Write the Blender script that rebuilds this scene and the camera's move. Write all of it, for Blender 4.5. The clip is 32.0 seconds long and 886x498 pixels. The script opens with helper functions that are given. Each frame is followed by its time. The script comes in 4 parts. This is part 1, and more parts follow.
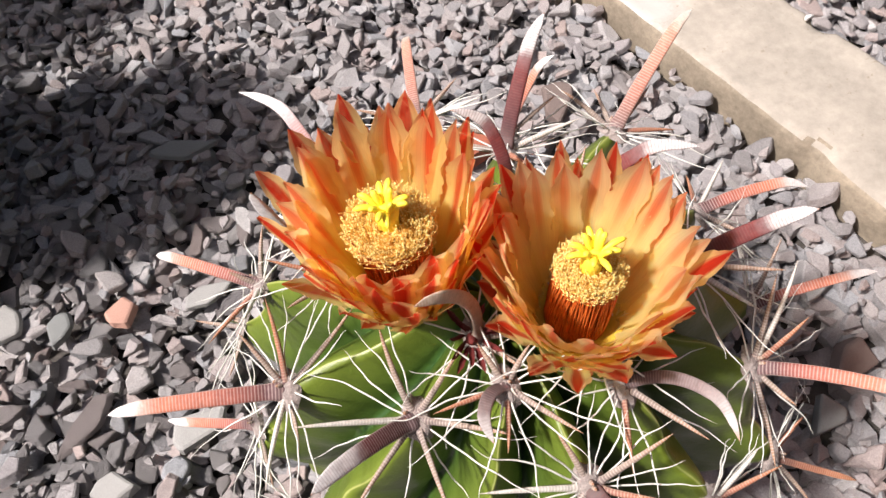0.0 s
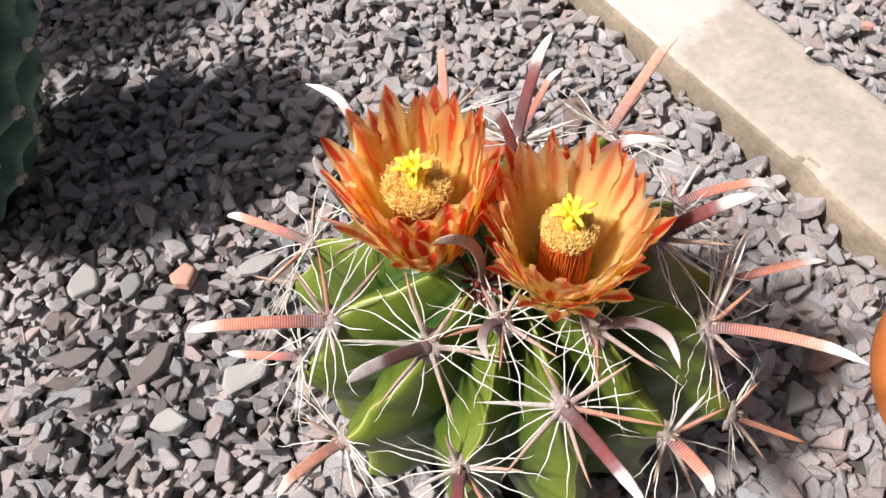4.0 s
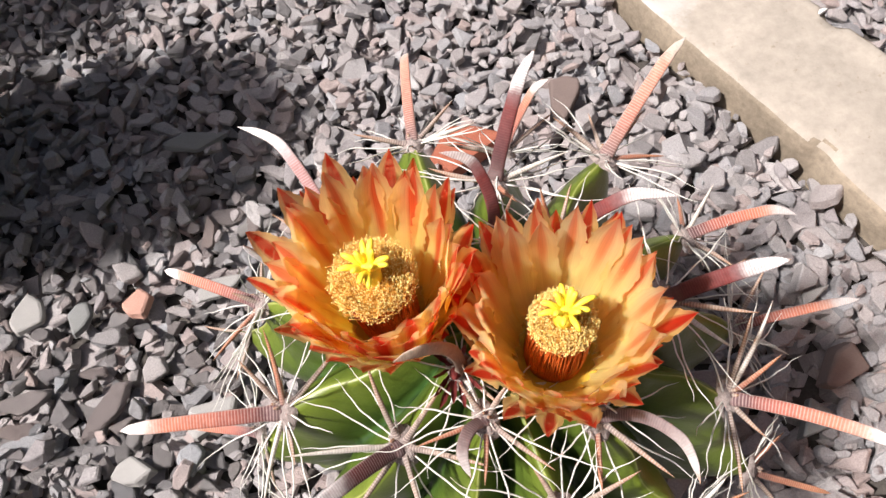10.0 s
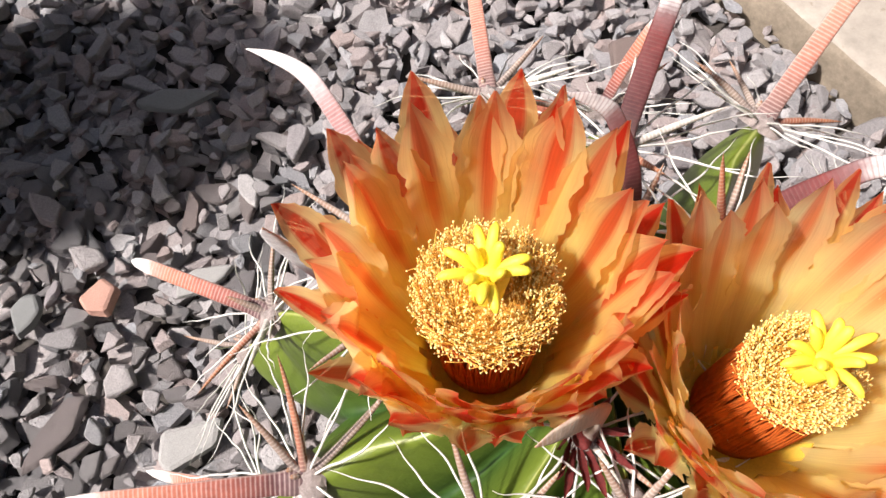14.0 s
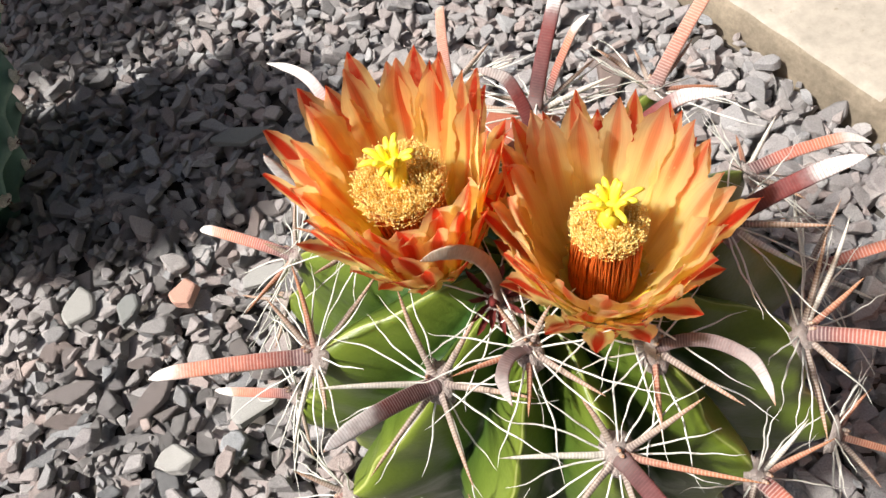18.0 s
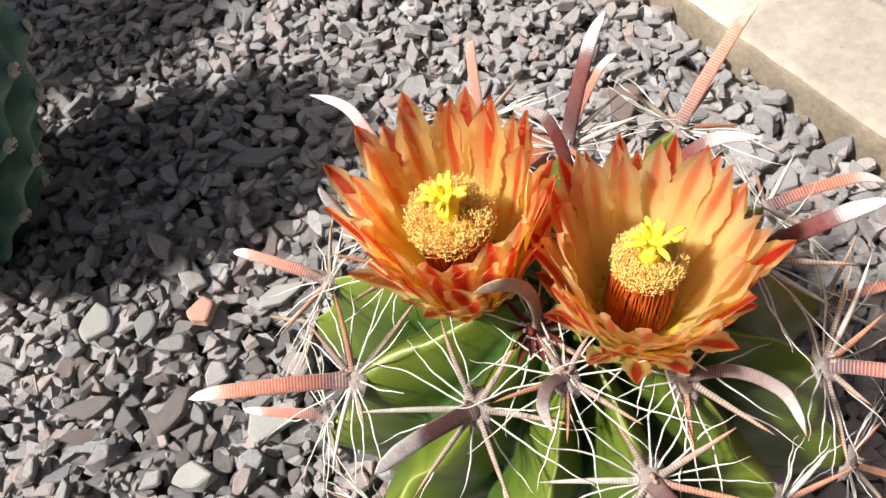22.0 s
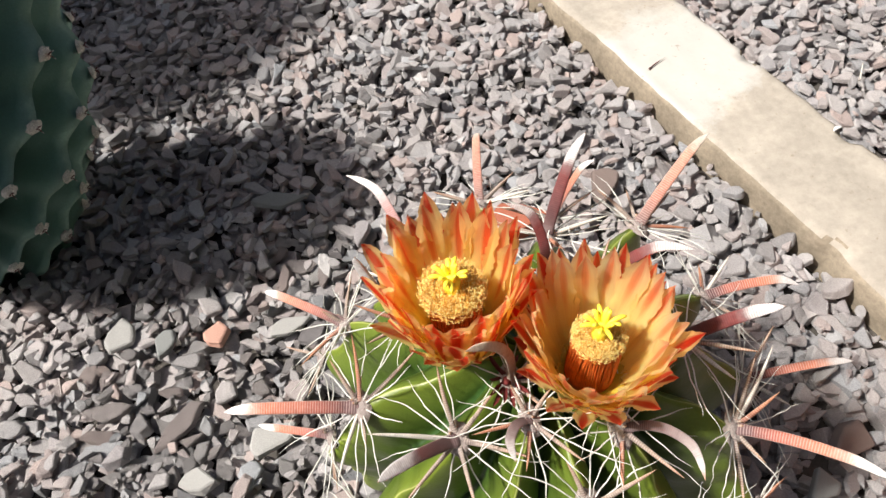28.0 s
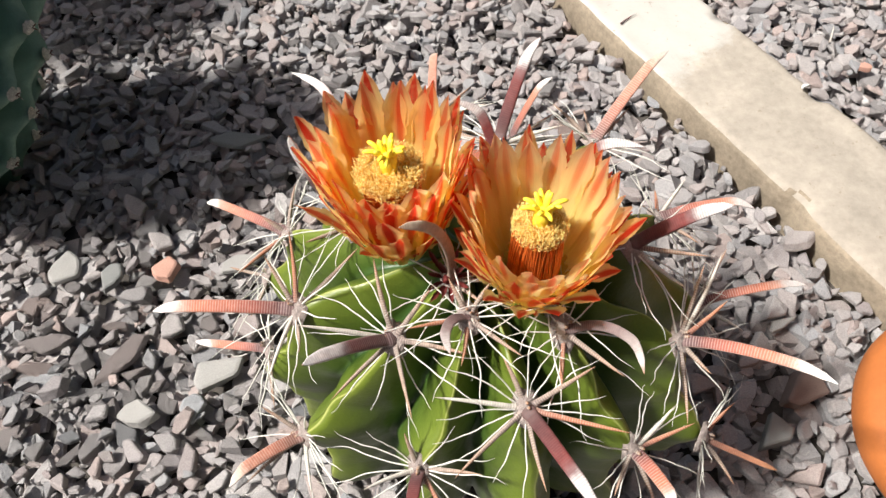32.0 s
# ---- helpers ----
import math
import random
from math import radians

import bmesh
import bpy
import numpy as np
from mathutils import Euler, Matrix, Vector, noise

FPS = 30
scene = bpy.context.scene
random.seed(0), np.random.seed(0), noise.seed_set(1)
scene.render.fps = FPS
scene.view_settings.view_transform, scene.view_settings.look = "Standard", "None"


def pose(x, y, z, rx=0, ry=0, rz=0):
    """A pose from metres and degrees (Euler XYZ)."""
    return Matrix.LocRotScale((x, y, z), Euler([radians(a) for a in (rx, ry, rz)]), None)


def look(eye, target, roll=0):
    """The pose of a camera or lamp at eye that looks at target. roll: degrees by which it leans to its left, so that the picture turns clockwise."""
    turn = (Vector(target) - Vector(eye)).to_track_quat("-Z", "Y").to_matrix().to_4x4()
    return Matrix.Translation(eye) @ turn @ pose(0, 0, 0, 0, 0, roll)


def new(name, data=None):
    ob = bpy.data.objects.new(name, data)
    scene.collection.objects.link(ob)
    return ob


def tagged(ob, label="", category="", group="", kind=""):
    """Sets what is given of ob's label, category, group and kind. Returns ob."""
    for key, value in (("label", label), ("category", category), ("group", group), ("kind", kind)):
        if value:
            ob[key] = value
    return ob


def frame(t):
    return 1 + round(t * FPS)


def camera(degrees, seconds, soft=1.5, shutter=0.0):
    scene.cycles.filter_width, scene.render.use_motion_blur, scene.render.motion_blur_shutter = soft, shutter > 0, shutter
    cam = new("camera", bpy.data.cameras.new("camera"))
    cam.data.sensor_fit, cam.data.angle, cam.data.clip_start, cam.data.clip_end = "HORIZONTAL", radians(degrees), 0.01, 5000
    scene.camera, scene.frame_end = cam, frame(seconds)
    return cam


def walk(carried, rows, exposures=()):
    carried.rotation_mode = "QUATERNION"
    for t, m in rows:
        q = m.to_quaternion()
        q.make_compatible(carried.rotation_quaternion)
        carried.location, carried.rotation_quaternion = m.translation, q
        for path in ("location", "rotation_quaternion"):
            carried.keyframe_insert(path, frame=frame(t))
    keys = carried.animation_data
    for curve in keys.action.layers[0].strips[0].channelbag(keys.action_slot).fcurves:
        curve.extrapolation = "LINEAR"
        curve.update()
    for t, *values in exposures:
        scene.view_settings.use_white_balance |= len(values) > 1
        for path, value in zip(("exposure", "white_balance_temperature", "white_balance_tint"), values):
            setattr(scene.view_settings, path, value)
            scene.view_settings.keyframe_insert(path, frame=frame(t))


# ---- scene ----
cam = camera(65.5, 32.0)
PATH = [
    (0, -0.0567, -0.0782, 0.4479, 26.59, 3.28, -16.75),
    (0.5, -0.0676, -0.0879, 0.4444, 25.43, 3.51, -16.17),
    (1, -0.0800, -0.0899, 0.4473, 24.76, 4.33, -15.88),
    (1.5, -0.0788, -0.0885, 0.4502, 24.39, 4.89, -16.24),
    (2, -0.0844, -0.0883, 0.4479, 24.23, 4.94, -16.05),
    (2.5, -0.0774, -0.0859, 0.4523, 25.21, 4.97, -16.09),
    (3, -0.0851, -0.1070, 0.4623, 26.81, 3.24, -12.85),
    (3.5, -0.0607, -0.1365, 0.4946, 28.48, 3.67, -12.34),
    (5.5, -0.0647, -0.1014, 0.4902, 27.66, 4.66, -14.66),
    (6, -0.0618, -0.1074, 0.4751, 27.07, 3.97, -15.12),
    (6.5, -0.0658, -0.1140, 0.4693, 27.06, 3.67, -14.50),
    (7, -0.0828, -0.1194, 0.4747, 27.47, 3.89, -13.47),
    (7.5, -0.0900, -0.1165, 0.4781, 27.78, 4.13, -13.05),
    (8, -0.1012, -0.1143, 0.4777, 27.72, 4.45, -12.53),
    (8.5, -0.0885, -0.1074, 0.4765, 28.66, 3.35, -13.34),
    (9, -0.0719, -0.1074, 0.4777, 28.73, 3.33, -14.12),
    (9.5, -0.0482, -0.0906, 0.4787, 23.05, 5.25, -15.83),
    (10, -0.0357, -0.0586, 0.4717, 22.66, 4.61, -15.39),
    (10.5, -0.0453, -0.0226, 0.4525, 21.47, 3.32, -14.08),
    (11, -0.0719, -0.0230, 0.4300, 21.47, 2.96, -11.72),
    (11.5, -0.0753, -0.0239, 0.4029, 24.19, 2.71, -11.84),
    (12, -0.0673, -0.0399, 0.3816, 26.06, 2.44, -11.69),
    (12.5, -0.0586, -0.0463, 0.3747, 25.41, 2.13, -12.82),
    (13, -0.0635, -0.0440, 0.3790, 24.74, 2.21, -13.33),
    (13.5, -0.0682, -0.0145, 0.3882, 23.81, 2.90, -14.39),
    (14, -0.0668, -0.0119, 0.3868, 21.92, 2.39, -14.45),
    (14.5, -0.0543, -0.0669, 0.4353, 28.54, 4.00, -14.86),
    (16.5, -0.0658, -0.0598, 0.4099, 27.90, 5.12, -13.84),
    (17, -0.0165, -0.0841, 0.4077, 27.60, 6.57, -12.57),
    (17.5, -0.0121, -0.0864, 0.4277, 26.59, 9.60, -15.03),
    (18, -0.0398, -0.0915, 0.4365, 26.34, 9.60, -14.58),
    (18.5, -0.0541, -0.0916, 0.4335, 25.57, 9.25, -14.52),
    (19, -0.0672, -0.0907, 0.4382, 25.95, 9.88, -13.88),
    (19.5, -0.0732, -0.0773, 0.4435, 26.70, 9.52, -13.88),
    (20, -0.0573, -0.0755, 0.4426, 27.33, 9.35, -14.71),
    (20.5, -0.0507, -0.1031, 0.4758, 29.86, 8.59, -13.46),
    (21, -0.0482, -0.1062, 0.4658, 29.00, 9.21, -14.82),
    (21.5, -0.0496, -0.0719, 0.4437, 27.58, 8.94, -15.61),
    (22, -0.0557, -0.0876, 0.4505, 27.78, 8.40, -13.99),
    (22.5, -0.0591, -0.1067, 0.4492, 27.89, 7.74, -14.12),
    (23, -0.0529, -0.1165, 0.4627, 28.88, 8.27, -14.62),
    (23.5, -0.0369, -0.1205, 0.4516, 28.91, 8.08, -14.74),
    (24, -0.0422, -0.1305, 0.4714, 30.68, 7.49, -12.40),
    (24.5, -0.0538, -0.1236, 0.4592, 30.22, 7.86, -13.65),
    (25, -0.0592, -0.1132, 0.4596, 29.92, 7.18, -13.39),
    (25.5, -0.0509, -0.1417, 0.5305, 31.14, 5.25, -7.78),
    (27.5, -0.0635, -0.1265, 0.5378, 31.39, 6.27, -8.83),
    (28, -0.0603, -0.1092, 0.5196, 31.10, 4.70, -10.11),
    (28.5, -0.0430, -0.1228, 0.5111, 30.94, 5.10, -11.30),
    (29, -0.0550, -0.1357, 0.5086, 31.27, 5.05, -10.96),
    (29.5, -0.0617, -0.1442, 0.5061, 31.58, 5.14, -10.82),
    (30, -0.0651, -0.1479, 0.5014, 31.36, 4.89, -10.27),
    (30.5, -0.0657, -0.1386, 0.5092, 31.87, 5.29, -10.07),
    (31, -0.0550, -0.1264, 0.5120, 33.22, 5.20, -10.63),
    (31.5, -0.0577, -0.1313, 0.5018, 32.56, 4.55, -10.18),
    (32, -0.0505, -0.1466, 0.4822, 31.28, 2.38, -9.22),
]
walk(cam, [(t, pose(x, y, z, rx, ry, rz)) for t, x, y, z, rx, ry, rz in PATH],
     exposures=[(0, 0.62, 6400, 15), (14, 0.66, 6400, 15), (17, 0.74, 6460, 9), (24, 0.66, 6460, 9), (32, 0.62, 6460, 9)])

# ---- light ----
SUN_FROM = Vector((-0.82, 0.05, 1.12)).normalized()
world = bpy.data.worlds.new("sky")
scene.world = world
world.use_nodes = True
wn = world.node_tree.nodes
sky = wn.new("ShaderNodeTexSky")
sky.sky_type = "NISHITA"
sky.sun_disc = False
sky.dust_density = 5.0
sky.air_density = 0.7
sky.sun_elevation = math.asin(SUN_FROM.z)
sky.sun_rotation = math.atan2(SUN_FROM.x, SUN_FROM.y)
world.node_tree.links.new(sky.outputs[0], wn["Background"].inputs[0])
wn["Background"].inputs[1].default_value = 0.063
sun = new("sun", bpy.data.lights.new("sun", "SUN"))
sun.data.energy = 4.8
sun.data.angle = radians(4.5)
sun.data.color = (1.0, 0.95, 0.88)
sun.matrix_world = look(SUN_FROM * 5, (0, 0, 0))

# ---- materials ----
def material(name, rough=0.6):
    m = bpy.data.materials.new(name)
    m.use_nodes = True
    b = m.node_tree.nodes["Principled BSDF"]
    b.inputs["Roughness"].default_value = rough
    return m, m.node_tree.nodes, m.node_tree.links, b


def ramp(nodes, links, source, stops, smooth=False):
    r = nodes.new("ShaderNodeValToRGB")
    if smooth:
        r.color_ramp.interpolation = "EASE"
    el = r.color_ramp.elements
    while len(el) < len(stops):
        el.new(0.5)
    for e, (p, c) in zip(el, stops):
        e.position, e.color = p, (*c, 1)
    links.new(source, r.inputs[0])
    return r.outputs[0]


def noise_tex(nodes, links, scale, detail=6, rough=0.6, coords="Object", stretch=(1, 1, 1)):
    tc = nodes.new("ShaderNodeTexCoord")
    mp = nodes.new("ShaderNodeMapping")
    mp.inputs["Scale"].default_value = stretch
    links.new(tc.outputs[coords], mp.inputs[0])
    n = nodes.new("ShaderNodeTexNoise")
    n.inputs["Scale"].default_value = scale
    n.inputs["Detail"].default_value = detail
    n.inputs["Roughness"].default_value = rough
    links.new(mp.outputs[0], n.inputs["Vector"])
    return n.outputs["Fac"]


def mix(nodes, links, fac, a, b, mode="MIX"):
    x = nodes.new("ShaderNodeMix")
    x.data_type, x.blend_type = "RGBA", mode
    for i, v in ((0, fac), (6, a), (7, b)):
        if isinstance(v, bpy.types.NodeSocket):
            links.new(v, x.inputs[i])
        else:
            x.inputs[i].default_value = v if i == 0 else (*v, 1)
    return x.outputs[2]


def calc(nodes, links, op, *values):
    x = nodes.new("ShaderNodeMath")
    x.operation = op
    for i, v in enumerate(values):
        if isinstance(v, bpy.types.NodeSocket):
            links.new(v, x.inputs[i])
        else:
            x.inputs[i].default_value = v
    return x.outputs[0]


def bump(nodes, links, b, height, strength, distance=0.001):
    x = nodes.new("ShaderNodeBump")
    x.inputs["Strength"].default_value = strength
    x.inputs["Distance"].default_value = distance
    links.new(height, x.inputs["Height"])
    links.new(x.outputs[0], b.inputs["Normal"])


def stone_material(name, island, tone=(1.0, 1.0, 1.0)):
    m, n, l, b = material(name, 0.75)
    if island:
        g = n.new("ShaderNodeNewGeometry").outputs["Random Per Island"]
    else:
        g = n.new("ShaderNodeObjectInfo").outputs["Random"]
    tint = ramp(n, l, g, [(0.0, (0.22, 0.21, 0.20)), (0.12, (0.33, 0.305, 0.285)), (0.26, (0.28, 0.28, 0.275)), (0.4, (0.40, 0.375, 0.35)),
                          (0.52, (0.34, 0.29, 0.265)), (0.64, (0.43, 0.41, 0.385)), (0.76, (0.30, 0.275, 0.265)), (0.86, (0.41, 0.33, 0.29)), (0.94, (0.33, 0.34, 0.34)), (1.0, (0.50, 0.475, 0.44))])
    tint = mix(n, l, 1.0, tint, tone, "MULTIPLY")
    big = noise_tex(n, l, 90, 5, 0.65)
    fine = noise_tex(n, l, 900, 4, 0.7)
    c = mix(n, l, big, tint, (0.5, 0.5, 0.5), "OVERLAY")
    spots = ramp(n, l, fine, [(0.32, (0.62, 0.62, 0.63)), (0.7, (1.20, 1.19, 1.18))])
    c = mix(n, l, 0.7, c, spots, "MULTIPLY")
    l.new(c, b.inputs["Base Color"])
    bump(n, l, b, calc(n, l, "ADD", big, calc(n, l, "MULTIPLY", fine, 0.5)), 1.0, 0.0032)
    return m


STONE_ISLAND = stone_material("grey_slate_chips", True, (1.12, 1.12, 1.18))
STONE_SINGLE = stone_material("grey_slate_chip", False, (1.12, 1.12, 1.18))


def plain(name, base, rough, scale, amount, relief, spread=0.25, spec=0.4):
    """A mottled surface: a base colour varied by noise at two scales, with fine relief."""
    m, n, l, b = material(name, rough)
    big = noise_tex(n, l, scale, 6, 0.6)
    fine = noise_tex(n, l, scale * 9, 4, 0.7)
    lo = tuple(v * (1 - spread) for v in base)
    hi = tuple(min(1, v * (1 + spread)) for v in base)
    c = ramp(n, l, big, [(0.3, lo), (0.7, hi)])
    s = ramp(n, l, fine, [(0.3, (1 - amount,) * 3), (0.7, (1 + amount,) * 3)])
    l.new(mix(n, l, 1.0, c, s, "MULTIPLY"), b.inputs["Base Color"])
    b.inputs["Specular IOR Level"].default_value = spec
    bump(n, l, b, calc(n, l, "ADD", big, calc(n, l, "MULTIPLY", fine, 0.35)), relief, 0.002)
    return m


PINK_STONE = plain("pink_sandstone", (0.56, 0.32, 0.25), 0.8, 80, 0.12, 0.5)
RUST_STONE = plain("rust_red_stone", (0.34, 0.11, 0.065), 0.85, 80, 0.18, 0.6)
RUST_GREY = plain("brown_grey_stone", (0.19, 0.145, 0.13), 0.8, 80, 0.15, 0.6)
WHITE_STONE = plain("white_stone", (0.78, 0.77, 0.75), 0.7, 80, 0.08, 0.4)
DARK_STONE = plain("dark_slate", (0.20, 0.205, 0.20), 0.7, 80, 0.12, 0.4)
PALE_STONE = plain("pale_grey_stone", (0.37, 0.36, 0.345), 0.75, 80, 0.12, 0.5)
SOIL = plain("dark_gritty_soil", (0.07, 0.062, 0.055), 0.95, 60, 0.3, 0.8)
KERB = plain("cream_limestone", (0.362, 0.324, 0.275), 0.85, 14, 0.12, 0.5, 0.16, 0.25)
# darker brown limestone: the shade of the kerb's upright faces, put into colour
KERB_SHADED_SIDE = plain("shaded_brown_limestone", (0.27, 0.225, 0.17), 0.9, 22, 0.2, 0.6, 0.25, 0.2)


def whiten(m, lo, hi, way):
    """A pale limewashed patch across the kerb between two ragged lines."""
    n, l = m.node_tree.nodes, m.node_tree.links
    b = n["Principled BSDF"]
    old = b.inputs["Base Color"].links[0].from_socket
    tc = n.new("ShaderNodeTexCoord")
    dot = n.new("ShaderNodeVectorMath")
    dot.operation = "DOT_PRODUCT"
    l.new(tc.outputs["Object"], dot.inputs[0])
    dot.inputs[1].default_value = way
    ragged = calc(n, l, "ADD", dot.outputs["Value"], calc(n, l, "MULTIPLY", calc(n, l, "SUBTRACT", noise_tex(n, l, 26, 7, 0.7), 0.5), 0.11))
    ends = []
    for at, width in ((lo, 0.022), (hi, -0.035)):
        r = n.new("ShaderNodeMapRange")
        l.new(ragged, r.inputs[0])
        r.inputs[1].default_value, r.inputs[2].default_value = at, at + width
        ends.append(r.outputs[0])
    fac = calc(n, l, "MULTIPLY", calc(n, l, "MULTIPLY", ends[0], ends[1]), 0.7)
    c = mix(n, l, fac, old, (0.50, 0.485, 0.46))
    spots = n.new("ShaderNodeMapRange")
    l.new(noise_tex(n, l, 210, 3, 0.5), spots.inputs[0])
    spots.inputs[1].default_value, spots.inputs[2].default_value, spots.inputs[4].default_value = 0.66, 0.74, 0.45
    l.new(mix(n, l, spots.outputs[0], c, (0.20, 0.15, 0.10)), b.inputs["Base Color"])


whiten(KERB, 0.175, 0.335, (-0.364, 0.931, 0.0))
TERRACOTTA = plain("orange_terracotta", (0.40, 0.125, 0.03), 0.7, 30, 0.06, 0.12, 0.1)
FELT = plain("grey_brown_felt", (0.38, 0.32, 0.295), 0.95, 500, 0.35, 0.8)
WOOL = plain("white_wool", (0.72, 0.69, 0.62), 0.95, 600, 0.35, 0.9)


def skin_material(name, crest, face, groove, rough, spec, edge, seam):
    """Cactus skin: UV x runs from crest (0) to groove (1), with the grooves' shade put into the colour."""
    m, n, l, b = material(name, rough)
    uv = n.new("ShaderNodeSeparateXYZ")
    l.new(n.new("ShaderNodeTexCoord").outputs["UV"], uv.inputs[0])
    big = noise_tex(n, l, 45, 5, 0.55)
    fine = noise_tex(n, l, 700, 3, 0.6)
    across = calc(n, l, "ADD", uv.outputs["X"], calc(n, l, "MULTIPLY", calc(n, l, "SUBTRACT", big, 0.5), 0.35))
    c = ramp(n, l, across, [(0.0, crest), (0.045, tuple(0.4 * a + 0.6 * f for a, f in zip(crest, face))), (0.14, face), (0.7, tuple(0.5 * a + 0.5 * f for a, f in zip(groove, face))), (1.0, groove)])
    line = n.new("ShaderNodeMapRange")
    l.new(calc(n, l, "ADD", uv.outputs["X"], calc(n, l, "MULTIPLY", calc(n, l, "SUBTRACT", fine, 0.5), 0.03)), line.inputs[0])
    line.inputs[1].default_value, line.inputs[2].default_value, line.inputs[3].default_value, line.inputs[4].default_value = 0.004, 0.030, 1.0, 0.0
    c = mix(n, l, calc(n, l, "MULTIPLY", line.outputs[0], seam), c, edge)
    v = ramp(n, l, big, [(0.25, (0.72, 0.8, 0.75)), (0.75, (1.25, 1.18, 1.1))])
    c = mix(n, l, 0.8, c, v, "MULTIPLY")
    s = ramp(n, l, fine, [(0.3, (0.92, 0.92, 0.92)), (0.7, (1.06, 1.06, 1.06))])
    l.new(mix(n, l, 1.0, c, s, "MULTIPLY"), b.inputs["Base Color"])
    b.inputs["Specular IOR Level"].default_value = spec
    b.inputs["Subsurface Weight"].default_value = 0.0
    bump(n, l, b, calc(n, l, "ADD", big, calc(n, l, "MULTIPLY", fine, 0.12)), 0.35, 0.003)
    return m


# the last tone is darkened for the shade between the ribs
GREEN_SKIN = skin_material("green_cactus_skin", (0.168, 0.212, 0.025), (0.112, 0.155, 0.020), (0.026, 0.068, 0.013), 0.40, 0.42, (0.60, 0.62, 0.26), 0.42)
# sunlit crests and shaded grooves are painted into these tones
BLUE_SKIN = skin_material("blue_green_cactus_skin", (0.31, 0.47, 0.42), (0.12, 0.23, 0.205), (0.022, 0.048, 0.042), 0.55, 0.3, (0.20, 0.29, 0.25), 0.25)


def petal_material(name, stripe, side, base, tip, start, bold, wide):
    """UV x runs across the petal, y from base to tip: a yellow base, orange sides and a red stripe down the middle."""
    m, n, l, b = material(name, 0.45)
    uv = n.new("ShaderNodeSeparateXYZ")
    l.new(n.new("ShaderNodeTexCoord").outputs["UV"], uv.inputs[0])
    rnd = n.new("ShaderNodeObjectInfo").outputs["Random"]
    veins = noise_tex(n, l, 1.0, 4, 0.6, "UV", (30, 1.6, 1))
    blot = noise_tex(n, l, 1.0, 3, 0.5, "UV", (5, 4, 1))
    off = calc(n, l, "ABSOLUTE", calc(n, l, "SUBTRACT", uv.outputs["X"], 0.5))
    spread = calc(n, l, "MULTIPLY", calc(n, l, "SUBTRACT", uv.outputs["Y"], 0.55), 0.20)
    wob = calc(n, l, "ADD", calc(n, l, "SUBTRACT", off, spread), calc(n, l, "MULTIPLY", calc(n, l, "SUBTRACT", veins, 0.5), 0.12))
    red = n.new("ShaderNodeMapRange")
    red.interpolation_type = "SMOOTHSTEP"
    l.new(wob, red.inputs[0])
    red.inputs[1].default_value, red.inputs[2].default_value, red.inputs[3].default_value, red.inputs[4].default_value = wide - 0.02, wide + 0.17, 1.0, 0.0
    point = n.new("ShaderNodeMapRange")
    l.new(uv.outputs["Y"], point.inputs[0])
    point.inputs[1].default_value, point.inputs[2].default_value, point.inputs[4].default_value = 0.84, 1.0, 0.9
    along = ramp(n, l, uv.outputs["Y"], [(0.0, (0.0,) * 3), (start, (0.05,) * 3), (start + 0.28, (0.9,) * 3), (1.0, (1.0,) * 3)])
    fac = calc(n, l, "MULTIPLY", calc(n, l, "MAXIMUM", point.outputs[0], calc(n, l, "MULTIPLY", red.outputs[0], along)), calc(n, l, "ADD", bold, calc(n, l, "MULTIPLY", rnd, 1.0 - bold)))
    ground = ramp(n, l, calc(n, l, "ADD", uv.outputs["Y"], calc(n, l, "MULTIPLY", calc(n, l, "SUBTRACT", blot, 0.5), 0.12)), [(0.0, base), (0.48, base), (0.64, tuple(0.45 * a + 0.55 * t for a, t in zip(base, side))), (0.73, side), (0.86, tuple(0.6 * a + 0.4 * t for a, t in zip(side, tip))), (1.0, tip)])
    c = mix(n, l, fac, ground, stripe)
    v = ramp(n, l, veins, [(0.3, (0.90, 0.86, 0.82)), (0.7, (1.14, 1.14, 1.14))])
    c = mix(n, l, 0.8, c, v, "MULTIPLY")
    rim = n.new("ShaderNodeMapRange")
    l.new(off, rim.inputs[0])
    rim.inputs[1].default_value, rim.inputs[2].default_value = 0.42, 0.5
    c = mix(n, l, calc(n, l, "MULTIPLY", rim.outputs[0], calc(n, l, "MULTIPLY", uv.outputs["Y"], 0.55)), c, (0.90, 0.60, 0.24))
    l.new(c, b.inputs["Base Color"])
    b.inputs["Specular IOR Level"].default_value = 0.3
    bump(n, l, b, veins, 0.5, 0.0006)
    tr = n.new("ShaderNodeBsdfTranslucent")
    l.new(mix(n, l, calc(n, l, "MULTIPLY", calc(n, l, "SUBTRACT", 1.0, fac), 0.34), c, (1.0, 0.84, 0.42)), tr.inputs["Color"])
    ms = n.new("ShaderNodeMixShader")
    ms.inputs[0].default_value = 0.70
    l.new(b.outputs[0], ms.inputs[1])
    l.new(tr.outputs[0], ms.inputs[2])
    thin = n.new("ShaderNodeBsdfTransparent")
    thin.inputs["Color"].default_value = (1.0, 0.76, 0.36, 1)
    through_leaf = n.new("ShaderNodeMixShader")
    through_leaf.inputs[0].default_value = 0.13
    l.new(ms.outputs[0], through_leaf.inputs[1])
    l.new(thin.outputs[0], through_leaf.inputs[2])
    l.new(through_leaf.outputs[0], n["Material Output"].inputs["Surface"])
    return m


